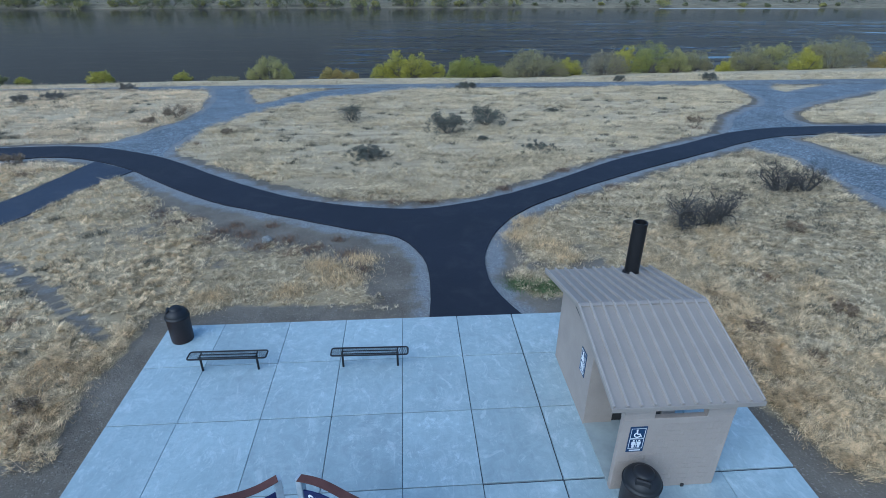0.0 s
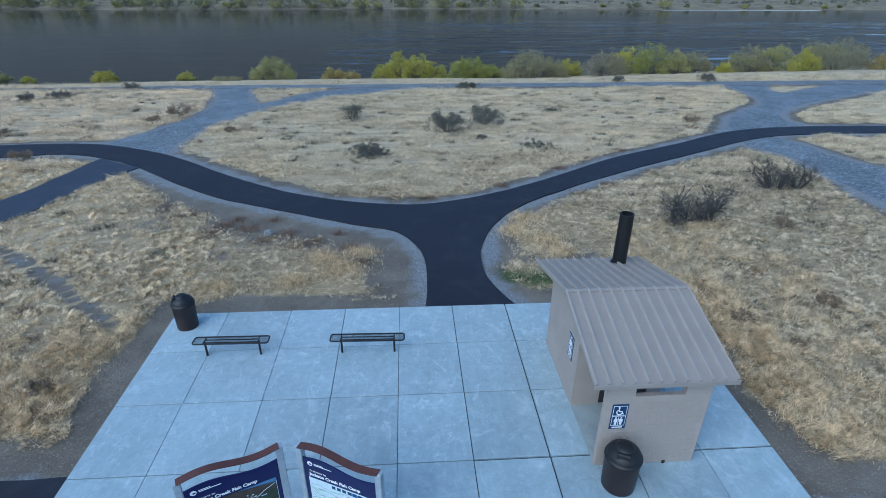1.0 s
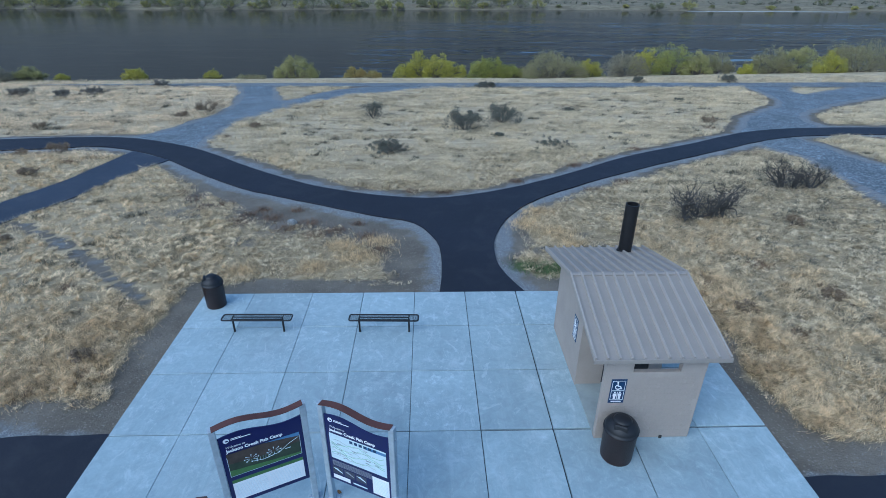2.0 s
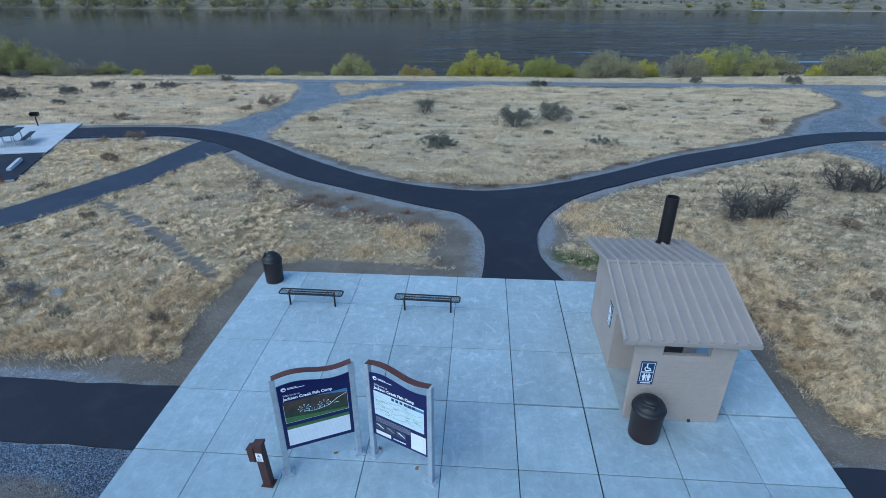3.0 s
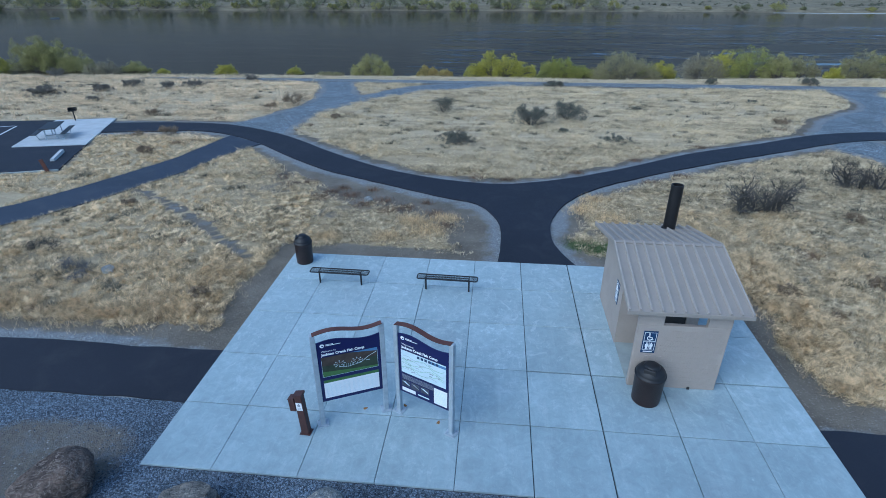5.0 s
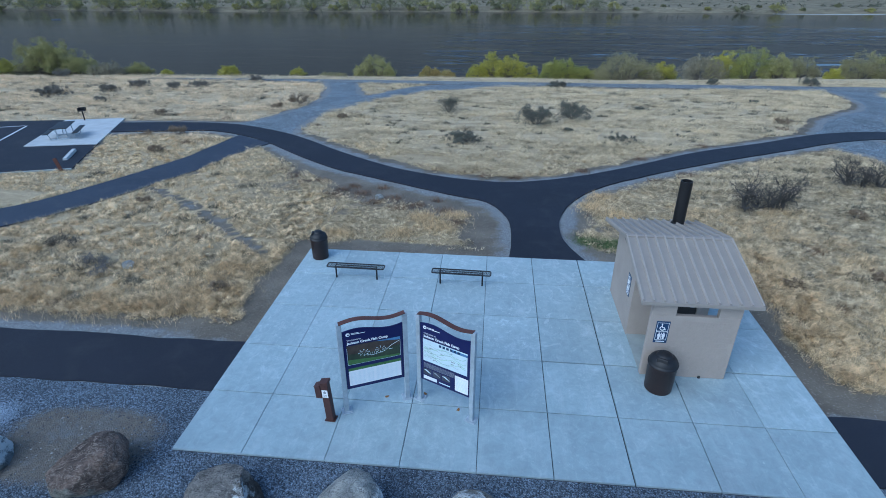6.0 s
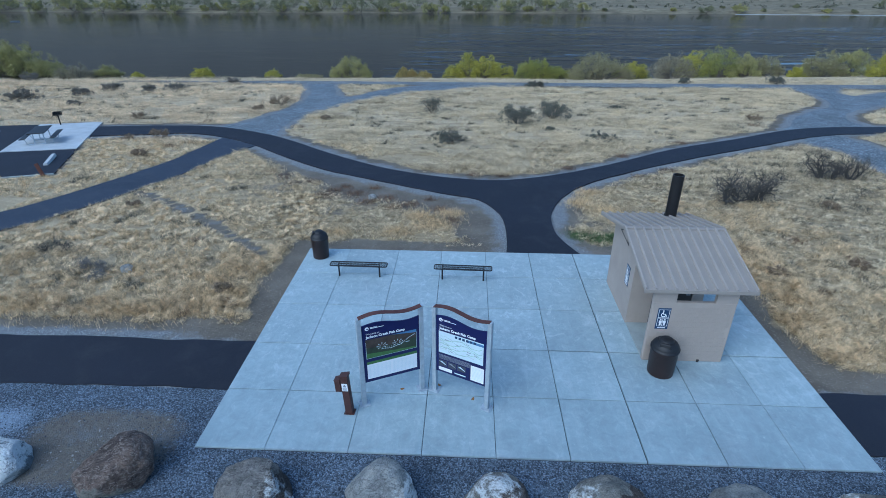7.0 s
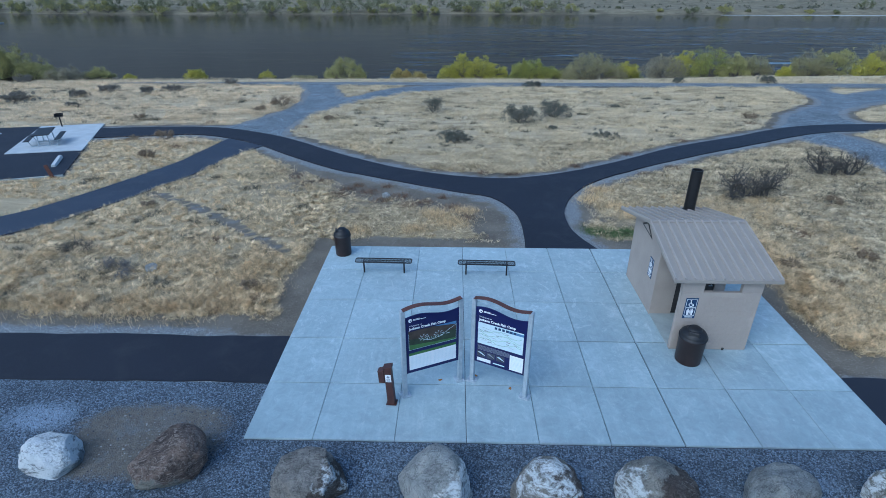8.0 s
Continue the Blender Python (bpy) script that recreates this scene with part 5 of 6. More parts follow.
def branches(bm, base, direction, length, radius, depth, rng, spread=0.5, tips=None, sides=5, crook=0.22):
    """A limb that bends, tapers and forks."""
    pts, p, d = [base], Vector(base), Vector(direction).normalized()
    n = 3
    for _ in range(n):
        d = (d + Vector((rng.uniform(-1, 1), rng.uniform(-1, 1), rng.uniform(-0.5, 0.8))) * crook).normalized()
        p = p + d * length / n
        pts.append(p.copy())
    tube(bm, pts, [radius * (1 - 0.5 * i / n) for i in range(n + 1)], sides if radius > 0.02 else 3, False)
    if tips is not None and depth <= 1:
        tips.append((pts[-1].x, pts[-1].y, pts[-1].z))
    if depth > 0:
        for k in range(rng.choice((2, 3, 3))):
            nd = (d + Vector((rng.uniform(-1, 1), rng.uniform(-1, 1), rng.uniform(-0.5, 0.9))) * spread * 1.4).normalized()
            branches(bm, pts[rng.choice((2, 3, 3))], nd, length * rng.uniform(0.6, 0.85), radius * 0.5, depth - 1, rng, spread, tips, sides, crook)


def shrub(name, x, y, width, height, leaf, count, size, label, category, seed, group, stems=6, z=None, tall=0.35, slim=0.5, clumps=None):
    """A bush: forking stems from one root and a ragged crown of small leaves."""
    rng, nr = random.Random(seed), np.random.RandomState(seed)
    z = float(land_z(x, y)) - 0.03 if z is None else z
    b = thing(name, pose(x, y, z, 0, 0, rng.uniform(0, 360)), label, category, group)
    bm = bmesh.new()
    tips = []
    for k in range(stems):
        a = 2 * math.pi * (k + rng.uniform(-0.3, 0.3)) / stems
        lean = width / 2 / height
        branches(bm, (0.04 * math.cos(a), 0.04 * math.sin(a), 0), (math.cos(a) * lean, math.sin(a) * lean, 1.0), height * rng.uniform(0.4, 0.55), 0.02 * height + 0.006, 2, rng, 0.45, tips)
    part("branchwork", bm, TWIG if height < 1.6 else BARK, b, "grey forking stems")
    centres = []
    for tx, ty, tz in tips:
        if tz > tall * height * 0.5:
            k = min(1.0, height * 0.97 / max(tz, 0.01))
            centres.append((tx * k, ty * k, tz * k, height * rng.uniform(0.10, 0.2)))
    for _ in range(clumps if clumps is not None else stems):
        a, r = rng.uniform(0, 2 * math.pi), width / 2 * rng.uniform(0.3, 0.95)
        centres.append((r * math.cos(a), r * math.sin(a), height * rng.uniform(tall * 0.6, 0.8) * (1 - 0.25 * (2 * r / width) ** 2), height * rng.uniform(0.12, 0.24)))
    fol = new("crown", leaf_cloud("crown", centres, count, size, leaf, nr, 0.7, slim))
    fol.parent = b
    return b


def willow(x, y, domes, leaf, seed, label, bare=0.0):
    """A thicket of shoots under overlapping domes (offset, half width, height), clothed in clumps of small leaves."""
    rng, nr = random.Random(seed), np.random.RandomState(seed)
    b = thing("willow", pose(x, y, float(land_z(x, y)) - 0.05), label, "willow", "willows on the bank")
    bm, centres = bmesh.new(), []
    for off, half, tall in domes:
        low = 0.0 if tall < 4.95 or len(domes) == 1 else 0.30
        wave = [rng.uniform(0, 6.3) for _ in range(4)]
        for k in range(int(44 * half) + 14):
            u, v = rng.uniform(-1, 1), rng.uniform(-0.8, 0.8)
            crest = tall * max(0.12, 1 - abs(u) ** 2.6) ** 0.55 * (0.90 + 0.10 * math.sin(5 * u + wave[0]) + 0.08 * math.sin(11 * u + wave[1]))
            q = low + (1 - low) * rng.random() ** 0.85
            p = Vector((off + half * u * 1.02, half * v * 0.7, crest * q * (1 - 0.25 * v * v)))
            r = (0.26 + 0.10 * half) * rng.uniform(0.6, 1.25)
            p.z = max(min(p.z, crest - 0.6 * r), 0.15)
            centres.append((p.x, p.y, p.z, r))
            if k % 3 == 0:
                root = Vector((off * 0.6 + (p.x - off) * 0.35, p.y * 0.4, 0))
                mid = (root + p) / 2 + Vector((rng.gauss(0, 0.12), rng.gauss(0, 0.12), 0.12 * tall))
                tube(bm, [root, mid, p, p + Vector((rng.gauss(0, 0.1), 0, 0.9 * r))], [0.03 + 0.008 * tall, 0.03, 0.016, 0.006], 4, False)
            if rng.random() < (0.16 if tall < 4.95 else 0.05):
                # a plume that stands out of the outline
                for e in (0.6, 1.0, 1.35):
                    centres.append((p.x + e * r * rng.uniform(-0.5, 0.5), p.y, min(p.z + e * r * 1.2, crest * 1.08), 0.42 * r))
    part("branchwork", bm, BARK, b, "grey upright shoots")
    count = int((1 - bare) * 2800 * sum(d[1] for d in domes)) + 150
    fol = new("crown", leaf_cloud("crown", centres, count, 0.165, leaf, nr, 1.0, 0.5 - 0.25 * bare))
    fol.parent = b
    return b


def dead_shrub(x, y, roots, seed, label, wood, dense=1.0, haze=1.0):
    """Several bare crowns side by side: (offset, half width, height) each. Gnarled limbs, hazed with fine twigs."""
    rng, nr = random.Random(seed), np.random.RandomState(seed)
    b = thing("dead_shrub", pose(x, y, float(land_z(x, y)) - 0.03, 0, 0, rng.uniform(-10, 10)), label, "shrub", "dead shrubs in the grass")
    bm, tips = bmesh.new(), []
    for off, half, h in roots:
        n = max(3, int(8 * half * dense))
        for k in range(n):
            a = 2 * math.pi * (k + rng.uniform(-0.4, 0.4)) / n
            out = half * rng.uniform(0.25, 1.25)
            branches(bm, (off + rng.uniform(-0.10, 0.10), rng.uniform(-0.10, 0.10), 0), (math.cos(a) * out, math.sin(a) * out * 0.7, h * rng.uniform(0.45, 0.9)), h * rng.uniform(0.28, 0.42), 0.034 * h + 0.006, 3 if dense >= 1 else 2, rng, 0.8, tips, 5, 0.62)
    part("branch_frame", bm, wood, b, "bare grey gnarled limbs")
    # the fine twigs haze the limbs and fill the crown's foot
    c = [(tx, ty, max(tz, 0.1), 0.09 + 0.07 * rng.random()) for tx, ty, tz in tips]
    c += [(off + rng.uniform(-0.8, 0.8) * half, rng.uniform(-0.5, 0.5) * half, h * rng.uniform(0.06, 0.45), 0.24 * h) for off, half, h in roots for _ in range(14)]
    fine = new("twig_tangle", leaf_cloud("twig_tangle", c, int(3600 * haze * sum(r[1] for r in roots)), 0.13, wood, nr, 1.0, 0.09))
    fine.parent = b
    tagged(fine, "tangle of fine dead twigs", kind="stuff")
    return b


def grass(name, x, y, z, length, width, lean, bend, material, rng, label, kind="stuff", category="grass"):
    """Loose blades, one tapering triangle each, bent outwards."""
    n = len(x)
    a = rng.uniform(0, 2 * np.pi, n)
    side = np.stack([np.cos(a), np.sin(a), np.zeros(n)], -1) * (width / 2)[:, None]
    out = np.stack([np.cos(bend), np.sin(bend), np.zeros(n)], -1) * (lean * length)[:, None]
    up = np.zeros((n, 3))
    up[:, 2] = length * np.sqrt(np.clip(1 - lean**2, 0.05, 1))
    p = np.stack([x, y, z], -1)
    v = np.stack([p - side, p + side, p + out + up], 1).reshape(-1, 3)
    me = bpy.data.meshes.new(name)
    me.vertices.add(3 * n)
    me.vertices.foreach_set("co", v.astype(np.float32).ravel())
    me.loops.add(3 * n)
    me.loops.foreach_set("vertex_index", np.arange(3 * n, dtype=np.int32))
    me.polygons.add(n)
    me.polygons.foreach_set("loop_start", np.arange(0, 3 * n, 3, dtype=np.int32))
    me.materials.append(material)
    me.update(calc_edges=True)
    return tagged(new(name, me), label, category, kind=kind)


def sow(x0, x1, y0, y1, tufts, per, spread, rng, seed, floor=0.15, drawn=1.0):
    """Blades gathered in lodged tufts, where the grass zone and its own patchiness let them grow. Neighbours lie the same
    way; drawn under 1 stretches gaps and tufts along x, as wind-laid rows."""
    tx, ty = rng.uniform(x0, x1, tufts), rng.uniform(y0, y1, tufts)
    knot = 0.32 if drawn == 1.0 else 1.0
    gaps = np.clip((field_noise(tx * drawn, ty * (2.0 - drawn), knot, seed + 5) - 0.38) * 6.5, 0.14 if drawn == 1.0 else 0.20, 1)
    keep = rng.rand(tufts) < zone(GRASS_ZONE, tx, ty) * np.clip(1.6 * field_noise(tx, ty, 2.2, seed) - 0.25 + floor, 0.05, 1) * gaps
    tx, ty = tx[keep], ty[keep]
    size = np.repeat(rng.uniform(0.55, 1.4, len(tx)) * (0.6 + 0.8 * field_noise(tx, ty, 0.9, seed + 9)), per)
    n = len(tx) * per
    r = spread * np.sqrt(rng.rand(n)) * size
    a = rng.uniform(0, 2 * np.pi, n)
    x, y = np.repeat(tx, per) + r * np.cos(a) / drawn ** 0.7, np.repeat(ty, per) + r * np.sin(a)
    sway = 7.0 * field_noise(x, y, 0.45, seed + 21) + 4.0 * lattice(x, y, 0.2, seed + 23)
    if drawn < 1:
        sway = np.where(rng.rand(n) < 0.6, 0.0, np.pi) + rng.normal(0, 0.3, n)
    # the lodged heads lie across the tuft, the rest stands up between them
    head = rng.rand(n) < 0.62
    heap = np.clip(2.2 * field_noise(x * drawn, y * (2.0 - drawn), knot, seed + 5) - 0.7, 0, 1)
    lift = np.where(head, rng.uniform(0.15, 0.65, n) * (1 - 0.6 * (r / (spread * size)) ** 2) * size + 0.45 * heap, 0.0)
    lean = np.where(head, np.clip(rng.normal(0.88, 0.09, n), 0.5, 0.99), np.clip(rng.normal(0.62, 0.2, n), 0.05, 0.96))
    bend = np.where(head, sway + rng.normal(0, 0.45, n), np.where(rng.rand(n) < 0.5, sway, a) + rng.normal(0, 0.6, n))
    ok = zone(GRASS_ZONE, x, y) > 0.12
    return x[ok], y[ok], size[ok], lean[ok], bend[ok], lift[ok], np.where(head, 0.8, 1.0)[ok]


# ==== the place, thing by thing ====
restroom()
litter_bin(0.55, 8.50, 0.285, 0.97, "dark brown domed litter bin at the slab's corner", -75)
litter_bin(10.42, 2.86, 0.325, 0.98, "large dark brown domed litter bin by the restroom", -25)
seat = bench()
seat.matrix_world = pose(2.14, 7.17, 0, 0, 0, -1.0)
copy_thing(seat, pose(5.49, 7.10, 0, 0, 0, -1.5))
fee_post()
left_board = info_board("information_board", (3.32, 1.40), (4.59, 1.98), "navy site map board on galvanised posts, wavy brown cap")
prints(*left_board[1:], False)
right_board = info_board("information_board", (4.90, 1.97), (6.10, 1.40), "navy river map board on galvanised posts, wavy brown cap")
prints(*right_board[1:], True)
for lx, ly, turn in ((4.12, 1.93, 20), (5.00, 2.10, 130), (5.79, 1.66, 75)):
    bm = bmesh.new()
    ring = [bm.verts.new((0.05 * math.cos(a) * (1 + 0.3 * math.cos(3 * a)), 0.035 * math.sin(a), 0.004 + 0.006 * math.cos(2 * a))) for a in np.linspace(0, 2 * math.pi, 12, endpoint=False)]
    bm.faces.new(ring)
    bmesh.ops.solidify(bm, geom=bm.faces[:], thickness=0.003)
    leaf = part("fallen_leaf", bm, ORANGE_LEAF)
    leaf.matrix_world = pose(lx, ly, 0.002, 0, 0, turn)
    tagged(leaf, "dry orange leaf lying on the concrete", "leaf", "fallen leaves")

# boulders in the gravel bed
for k, (x, y, sx, sy, sz, turn, angular, lean, words) in enumerate((
        (-3.60, -0.66, 0.62, 0.50, 0.43, -12, 0.6, -0.08, "white-crusted grey boulder on the gravel"),
        (-1.20, -0.76, 0.76, 0.64, 0.63, 14, 0.7, 0.18, "dark brown fractured boulder beside bare dirt"),
        (1.70, -1.16, 0.82, 0.57, 0.59, -6, 0.95, 0.08, "grey-brown angular boulder with a dark broken face"),
        (4.15, -1.26, 0.70, 0.67, 0.74, 4, 0.5, 0.0, "pale grey pitted boulder with white crust"),
        (6.22, -1.27, 0.65, 0.56, 0.60, -10, 0.05, 0.05, "grey boulder with a white-crusted top"),
        (8.20, -1.29, 0.72, 0.58, 0.66, 0, 0.5, 0.05, "grey boulder with a dark brown face"),
        (10.50, -1.32, 0.68, 0.54, 0.62, 4, 0.3, 0.0, "smooth pale grey boulder on the gravel"),
        (12.78, -1.30, 0.65, 0.52, 0.61, -8, 0.6, 0.0, "grey boulder at the end of the row"))):
    boulder(x, y, sx, sy, sz, BOULDERS[k], k + 3, words, turn, angular, lean)


stone = boulder(-5.7, 7.3, 0.20, 0.17, 0.18, BOULDERS[3], 40, "small pale stone in the dry grass", 0)
stone["group"] = "loose field stones"
stone = boulder(1.3, 14.7, 0.2, 0.17, 0.17, BOULDERS[3], 41, "small pale stone on bare soil by the path", 0)
stone.location.z = float(land_z(1.3, 14.7)) - 0.02
stone["group"] = "loose field stones"

# ---- picnic pad far off by the lot ----
def on_land(y):
    return float(plain_z(y))


def picnic_pad():
    P = np.array([(-20.8, 29.75), (-24.6, 28.6), (-21.55, 21.28), (-17.65, 22.3)])
    sheet("pavement", P, 0.07, PALE_CONCRETE, "pale concrete picnic pad beside the lot", "pavement", 0.2)


picnic_pad()


TABLE = (-20.75, 23.75, 114)


def picnic_table():
    t = thing("picnic_table", pose(TABLE[0], TABLE[1], on_land(TABLE[1]) + 0.07, 0, 0, TABLE[2]), "dark mesh picnic table with pale tubular legs", "picnic table")
    part("tabletop", box(-1.0, -0.46, 0.72, 1.0, 0.46, 0.77, 0.02), BLACK_STEEL, t)
    for s in (-1, 1):
        part("seat", box(-1.0, s * 0.80 - 0.16, 0.42, 1.0, s * 0.80 + 0.16, 0.46, 0.015), BLACK_STEEL, t)
        bm = bmesh.new()
        tube(bm, [(s * 0.62, -0.80, 0.41), (s * 0.62, -0.66, 0.03), (s * 0.62, 0.66, 0.03), (s * 0.62, 0.80, 0.41)], 0.03, 8)
        tube(bm, [(s * 0.62, -0.30, 0.03), (s * 0.62, -0.26, 0.72)], 0.03, 8)
        tube(bm, [(s * 0.62, 0.30, 0.03), (s * 0.62, 0.26, 0.72)], 0.03, 8)
        part("leg_frame", bm, GALVANISED, t, "pale tubular leg frame")


picnic_table()


def camp_grill():
    g = thing("camp_grill", pose(-23.1, 28.6, on_land(28.6) + 0.07, 0, 0, 20) @ Matrix.Scale(0.8, 4), "black steel pedestal grill on the picnic pad", "grill")
    part("pedestal", tube(bmesh.new(), [(0, 0, 0), (0, 0, 0.86)], 0.05, 10), BLACK_STEEL, g)
    bm = bmesh.new()
    box(-0.30, -0.22, 0.85, 0.30, 0.22, 0.88, 0, bm)
    box(-0.30, 0.20, 0.88, 0.30, 0.22, 1.12, 0, bm)
    box(-0.30, -0.20, 0.88, -0.28, 0.20, 1.12, 0, bm)
    box(0.28, -0.20, 0.88, 0.30, 0.20, 1.12, 0, bm)
    part("firebox", bm, BLACK_STEEL, g)
    bm = bmesh.new()
    for k in range(8):
        tube(bm, [(-0.26 + 0.074 * k, -0.24, 1.02), (-0.26 + 0.074 * k, 0.18, 1.02)], 0.008, 5)
    part("grate", bm, BLACK_STEEL, g)


camp_grill()
stop = part("wheel_stop", prism([(-0.12, 0), (0.12, 0), (0.085, 0.15), (-0.085, 0.15)], -0.95, 0.95), PALE_CONCRETE)
stop.matrix_world = pose(-17.38, 19.7, on_land(19.75) + 0.03, 0, 0, 24)
tagged(stop, "pale concrete wheel stop on the asphalt lot", "wheel stop")
marker = part("marker_post", box(-0.09, -0.025, 0, 0.09, 0.025, 0.68, 0.008), RUST_BROWN)
marker.matrix_world = pose(-15.85, 17.1, on_land(17.1), 0, -12, 20)
tagged(marker, "rust brown flat marker post by the kerb", "marker post")
for (ax, ay), (bx, by) in (((-25.9, 26.6), (-24.1, 22.2)), ((-26.05, 26.62), (-31.0, 24.15))):
    run = math.hypot(bx - ax, by - ay)
    line = part("parking_line", box(-0.05, 0, 0, 0.05, run, 0.004), WHITE)
    flat = Vector((bx - ax, by - ay, on_land(by) - on_land(ay))).normalized()
    over = flat.cross(Vector((0, FALL, 1.0))).normalized()
    line.matrix_world = Matrix.Translation((ax, ay, on_land(ay) + 0.0325)) @ Matrix((over, flat, over.cross(flat))).transposed().to_4x4()
    tagged(line, "worn white painted parking line on asphalt", "painted line", kind="structure")

# ---- brush in the field ----
SAGES = ((9.2, 31.2, 2.7, 1.1), (12.0, 33.4, 2.2, 1.15), (4.4, 25.6, 2.1, 0.65), (2.7, 34.8, 0.95, 1.0), (14.1, 26.8, 1.9, 0.42),
         (-30.3, 41.6, 1.5, 0.8), (-29.3, 44.6, 1.6, 0.9), (-24.9, 43.6, 1.2, 0.8), (-23.3, 45.6, 2.0, 0.8), (-34.2, 39.0, 3.2, 1.0), (-41.7, 50.1, 1.6, 1.1), (-19.6, 50.6, 1.5, 0.7), (-27.8, 36.7, 1.0, 0.5), (11.3, 29.2, 0.6, 0.25), (18.0, 38.0, 0.9, 0.25),
         (28.5, 42.0, 0.8, 0.3), (12.5, 49.2, 2.0, 0.7), (29.0, 53.5, 1.0, 0.5), (39.0, 54.0, 1.6, 0.7))
SAGES = tuple((x, y, w * 1.45, h * (1.12 if x > -16 else 0.85)) for x, y, w, h in SAGES)
for k, (x, y, w, h) in enumerate(SAGES):
    shrub("sagebrush", x, y, w, h, PALE_SAGE if x < -16 else SAGE, int(2200 * w), 0.075, "grey-green sagebrush in pale dry grass", "sagebrush", 50 + k, "sagebrush in the field", 9, None, 0.06, 0.4, 26)
for k, (x, y, w, h) in enumerate(((-10.2, 37.2, 3.2, 0.95), (-11.4, 35.4, 1.8, 0.45), (-14.2, 25.35, 1.4, 0.6), (-16.2, 25.2, 0.8, 0.3), (-13.2, 21.2, 1.3, 0.45), (-19.1, 31.4, 1.4, 0.5), (-5.0, 31.6, 1.0, 0.4), (26.9, 33.4, 1.4, 0.5), (21.3, 14.4, 0.9, 0.36), (18.9, 8.7, 1.3, 0.3), (15.8, 8.0, 0.8, 0.3), (-8.9, 13.2, 0.8, 0.25), (-2.0, 6.2, 0.5, 0.3))):
    shrub("brown_brush", x, y, w, h, BRUSH_LEAF, int(1300 * w), 0.075, "dry brown brush in pale grass", "brush", 90 + k, "brown brush in the field", 8, None, 0.2, 0.3, 12)
dead_shrub(17.95, 15.05, ((-0.90, 0.62, 1.8), (-0.35, 0.68, 1.5), (0.25, 0.66, 1.35), (0.68, 0.52, 1.95)), 5, "bare dark grey dead shrub in dry grass", TWIG, 1.0, 0.62)
dead_shrub(24.3, 18.9, ((-0.95, 0.72, 1.8), (-0.15, 0.75, 1.25), (0.7, 0.75, 1.6)), 6, "bare dead shrub beside the gravel track", TWIG, 1.0, 0.7)
dead_shrub(-9.4, 8.7, ((0.0, 0.9, 0.62), (0.6, 0.7, 0.5)), 7, "low broken dead shrub in the grass", TWIG, 0.7, 0.10)
dead_shrub(-7.0, 7.3, ((-0.2, 0.55, 0.45), (0.4, 0.5, 0.36)), 8, "small grey dead shrub in tall dry grass", PALE_TWIG, 0.9, 0.25)
dead_shrub(-6.3, 6.7, ((0.0, 0.35, 0.42),), 9, "small grey dead shrub in tall dry grass", PALE_TWIG, 0.9, 0.25)

# ---- willows along the near bank ----
# offset-free thickets: x, half width, height of the crown's top above the datum, leaf, bareness, label
WILLOWS = ((-74.8, 2.4, -3.8, LEAF_YELLOW, 0.0, "yellow willow beside a spreading tree on the bank"),
           (-68.4, 3.4, -3.4, LEAF_GREY, 0.0, "grey low scrub under the spreading willow"),
           (-55.4, 2.6, -3.75, LEAF_BARE, 0.3, "grey leafless willow scrub on the bank"), (-51.6, 2.0, -4.2, LEAF_OLIVE, 0.0, "low olive willow on the bank"),
           (-46.0, 1.0, -4.9, LEAF_YELLOW, 0.2, "low yellow willow on the bank"), (-35.3, 1.45, -3.9, LEAF_YELLOW, 0.0, "small yellow willow on the river bank"),
           (-25.1, 1.1, -4.6, LEAF_YELLOW, 0.4, "thin low yellow willow shoots"), (-18.6, 1.8, -5.0, LEAF_GREY, 0.3, "low grey willow scrub at the brink"),
           (-12.5, 2.9, -2.65, LEAF_OLIVE, 0.0, "rounded olive willow on the river bank"),
           (-3.9, 1.4, -3.85, LEAF_TAN, 0.0, "small tan-yellow willow on the bank"), (-1.1, 1.0, -4.1, LEAF_TAN, 0.4, "thin tan willow shoots on the bank"),
           (19.1, 1.7, -3.75, LEAF_GREEN, 0.0, "low green willow on the river bank"), (25.1, 4.4, -1.7, LEAF_GREY, 0.0, "rounded grey-olive willow thicket"),
           (28.6, 1.2, -3.2, LEAF_GREEN, 0.0, "low green willow beside a yellow one"), (31.0, 1.7, -2.9, LEAF_YELLOW, 0.0, "small bright yellow willow on the bank"),
           (35.4, 3.1, -1.3, LEAF_BARE, 0.2, "grey nearly leafless willow thicket"), (39.3, 2.2, -1.3, LEAF_YELLOW, 0.0, "bright yellow willow before a green one"),
           (42.6, 2.7, -0.15, LEAF_GREEN, 0.0, "tall yellow-green willow on the bank"), (46.0, 1.9, -1.45, LEAF_OLIVE, 0.0, "olive willow beside the tallest one"),
           (49.6, 2.9, -2.0, LEAF_GREY, 0.0, "grey-olive willow thicket on the bank"), (53.5, 1.0, -3.1, LEAF_YELLOW, 0.0, "small yellow willow on the river bank"),
           (57.6, 3.2, -1.5, LEAF_GREY, 0.0, "grey-olive willow clump on the bank"), (61.8, 2.7, -0.9, LEAF_OLIVE, 0.0, "olive willow clump on the bank"),
           (65.4, 2.0, -1.5, LEAF_YELLOW, 0.0, "yellow-green willow on the river bank"), (71.7, 5.2, -0.1, LEAF_GREY, 0.0, "broad grey-green willow clump"),
           (79.9, 3.0, -2.2, LEAF_TAN, 0.0, "low tan willow on the bank"), (88.0, 4.5, -0.9, LEAF_YELLOW, 0.0, "yellow willow on the river bank"))
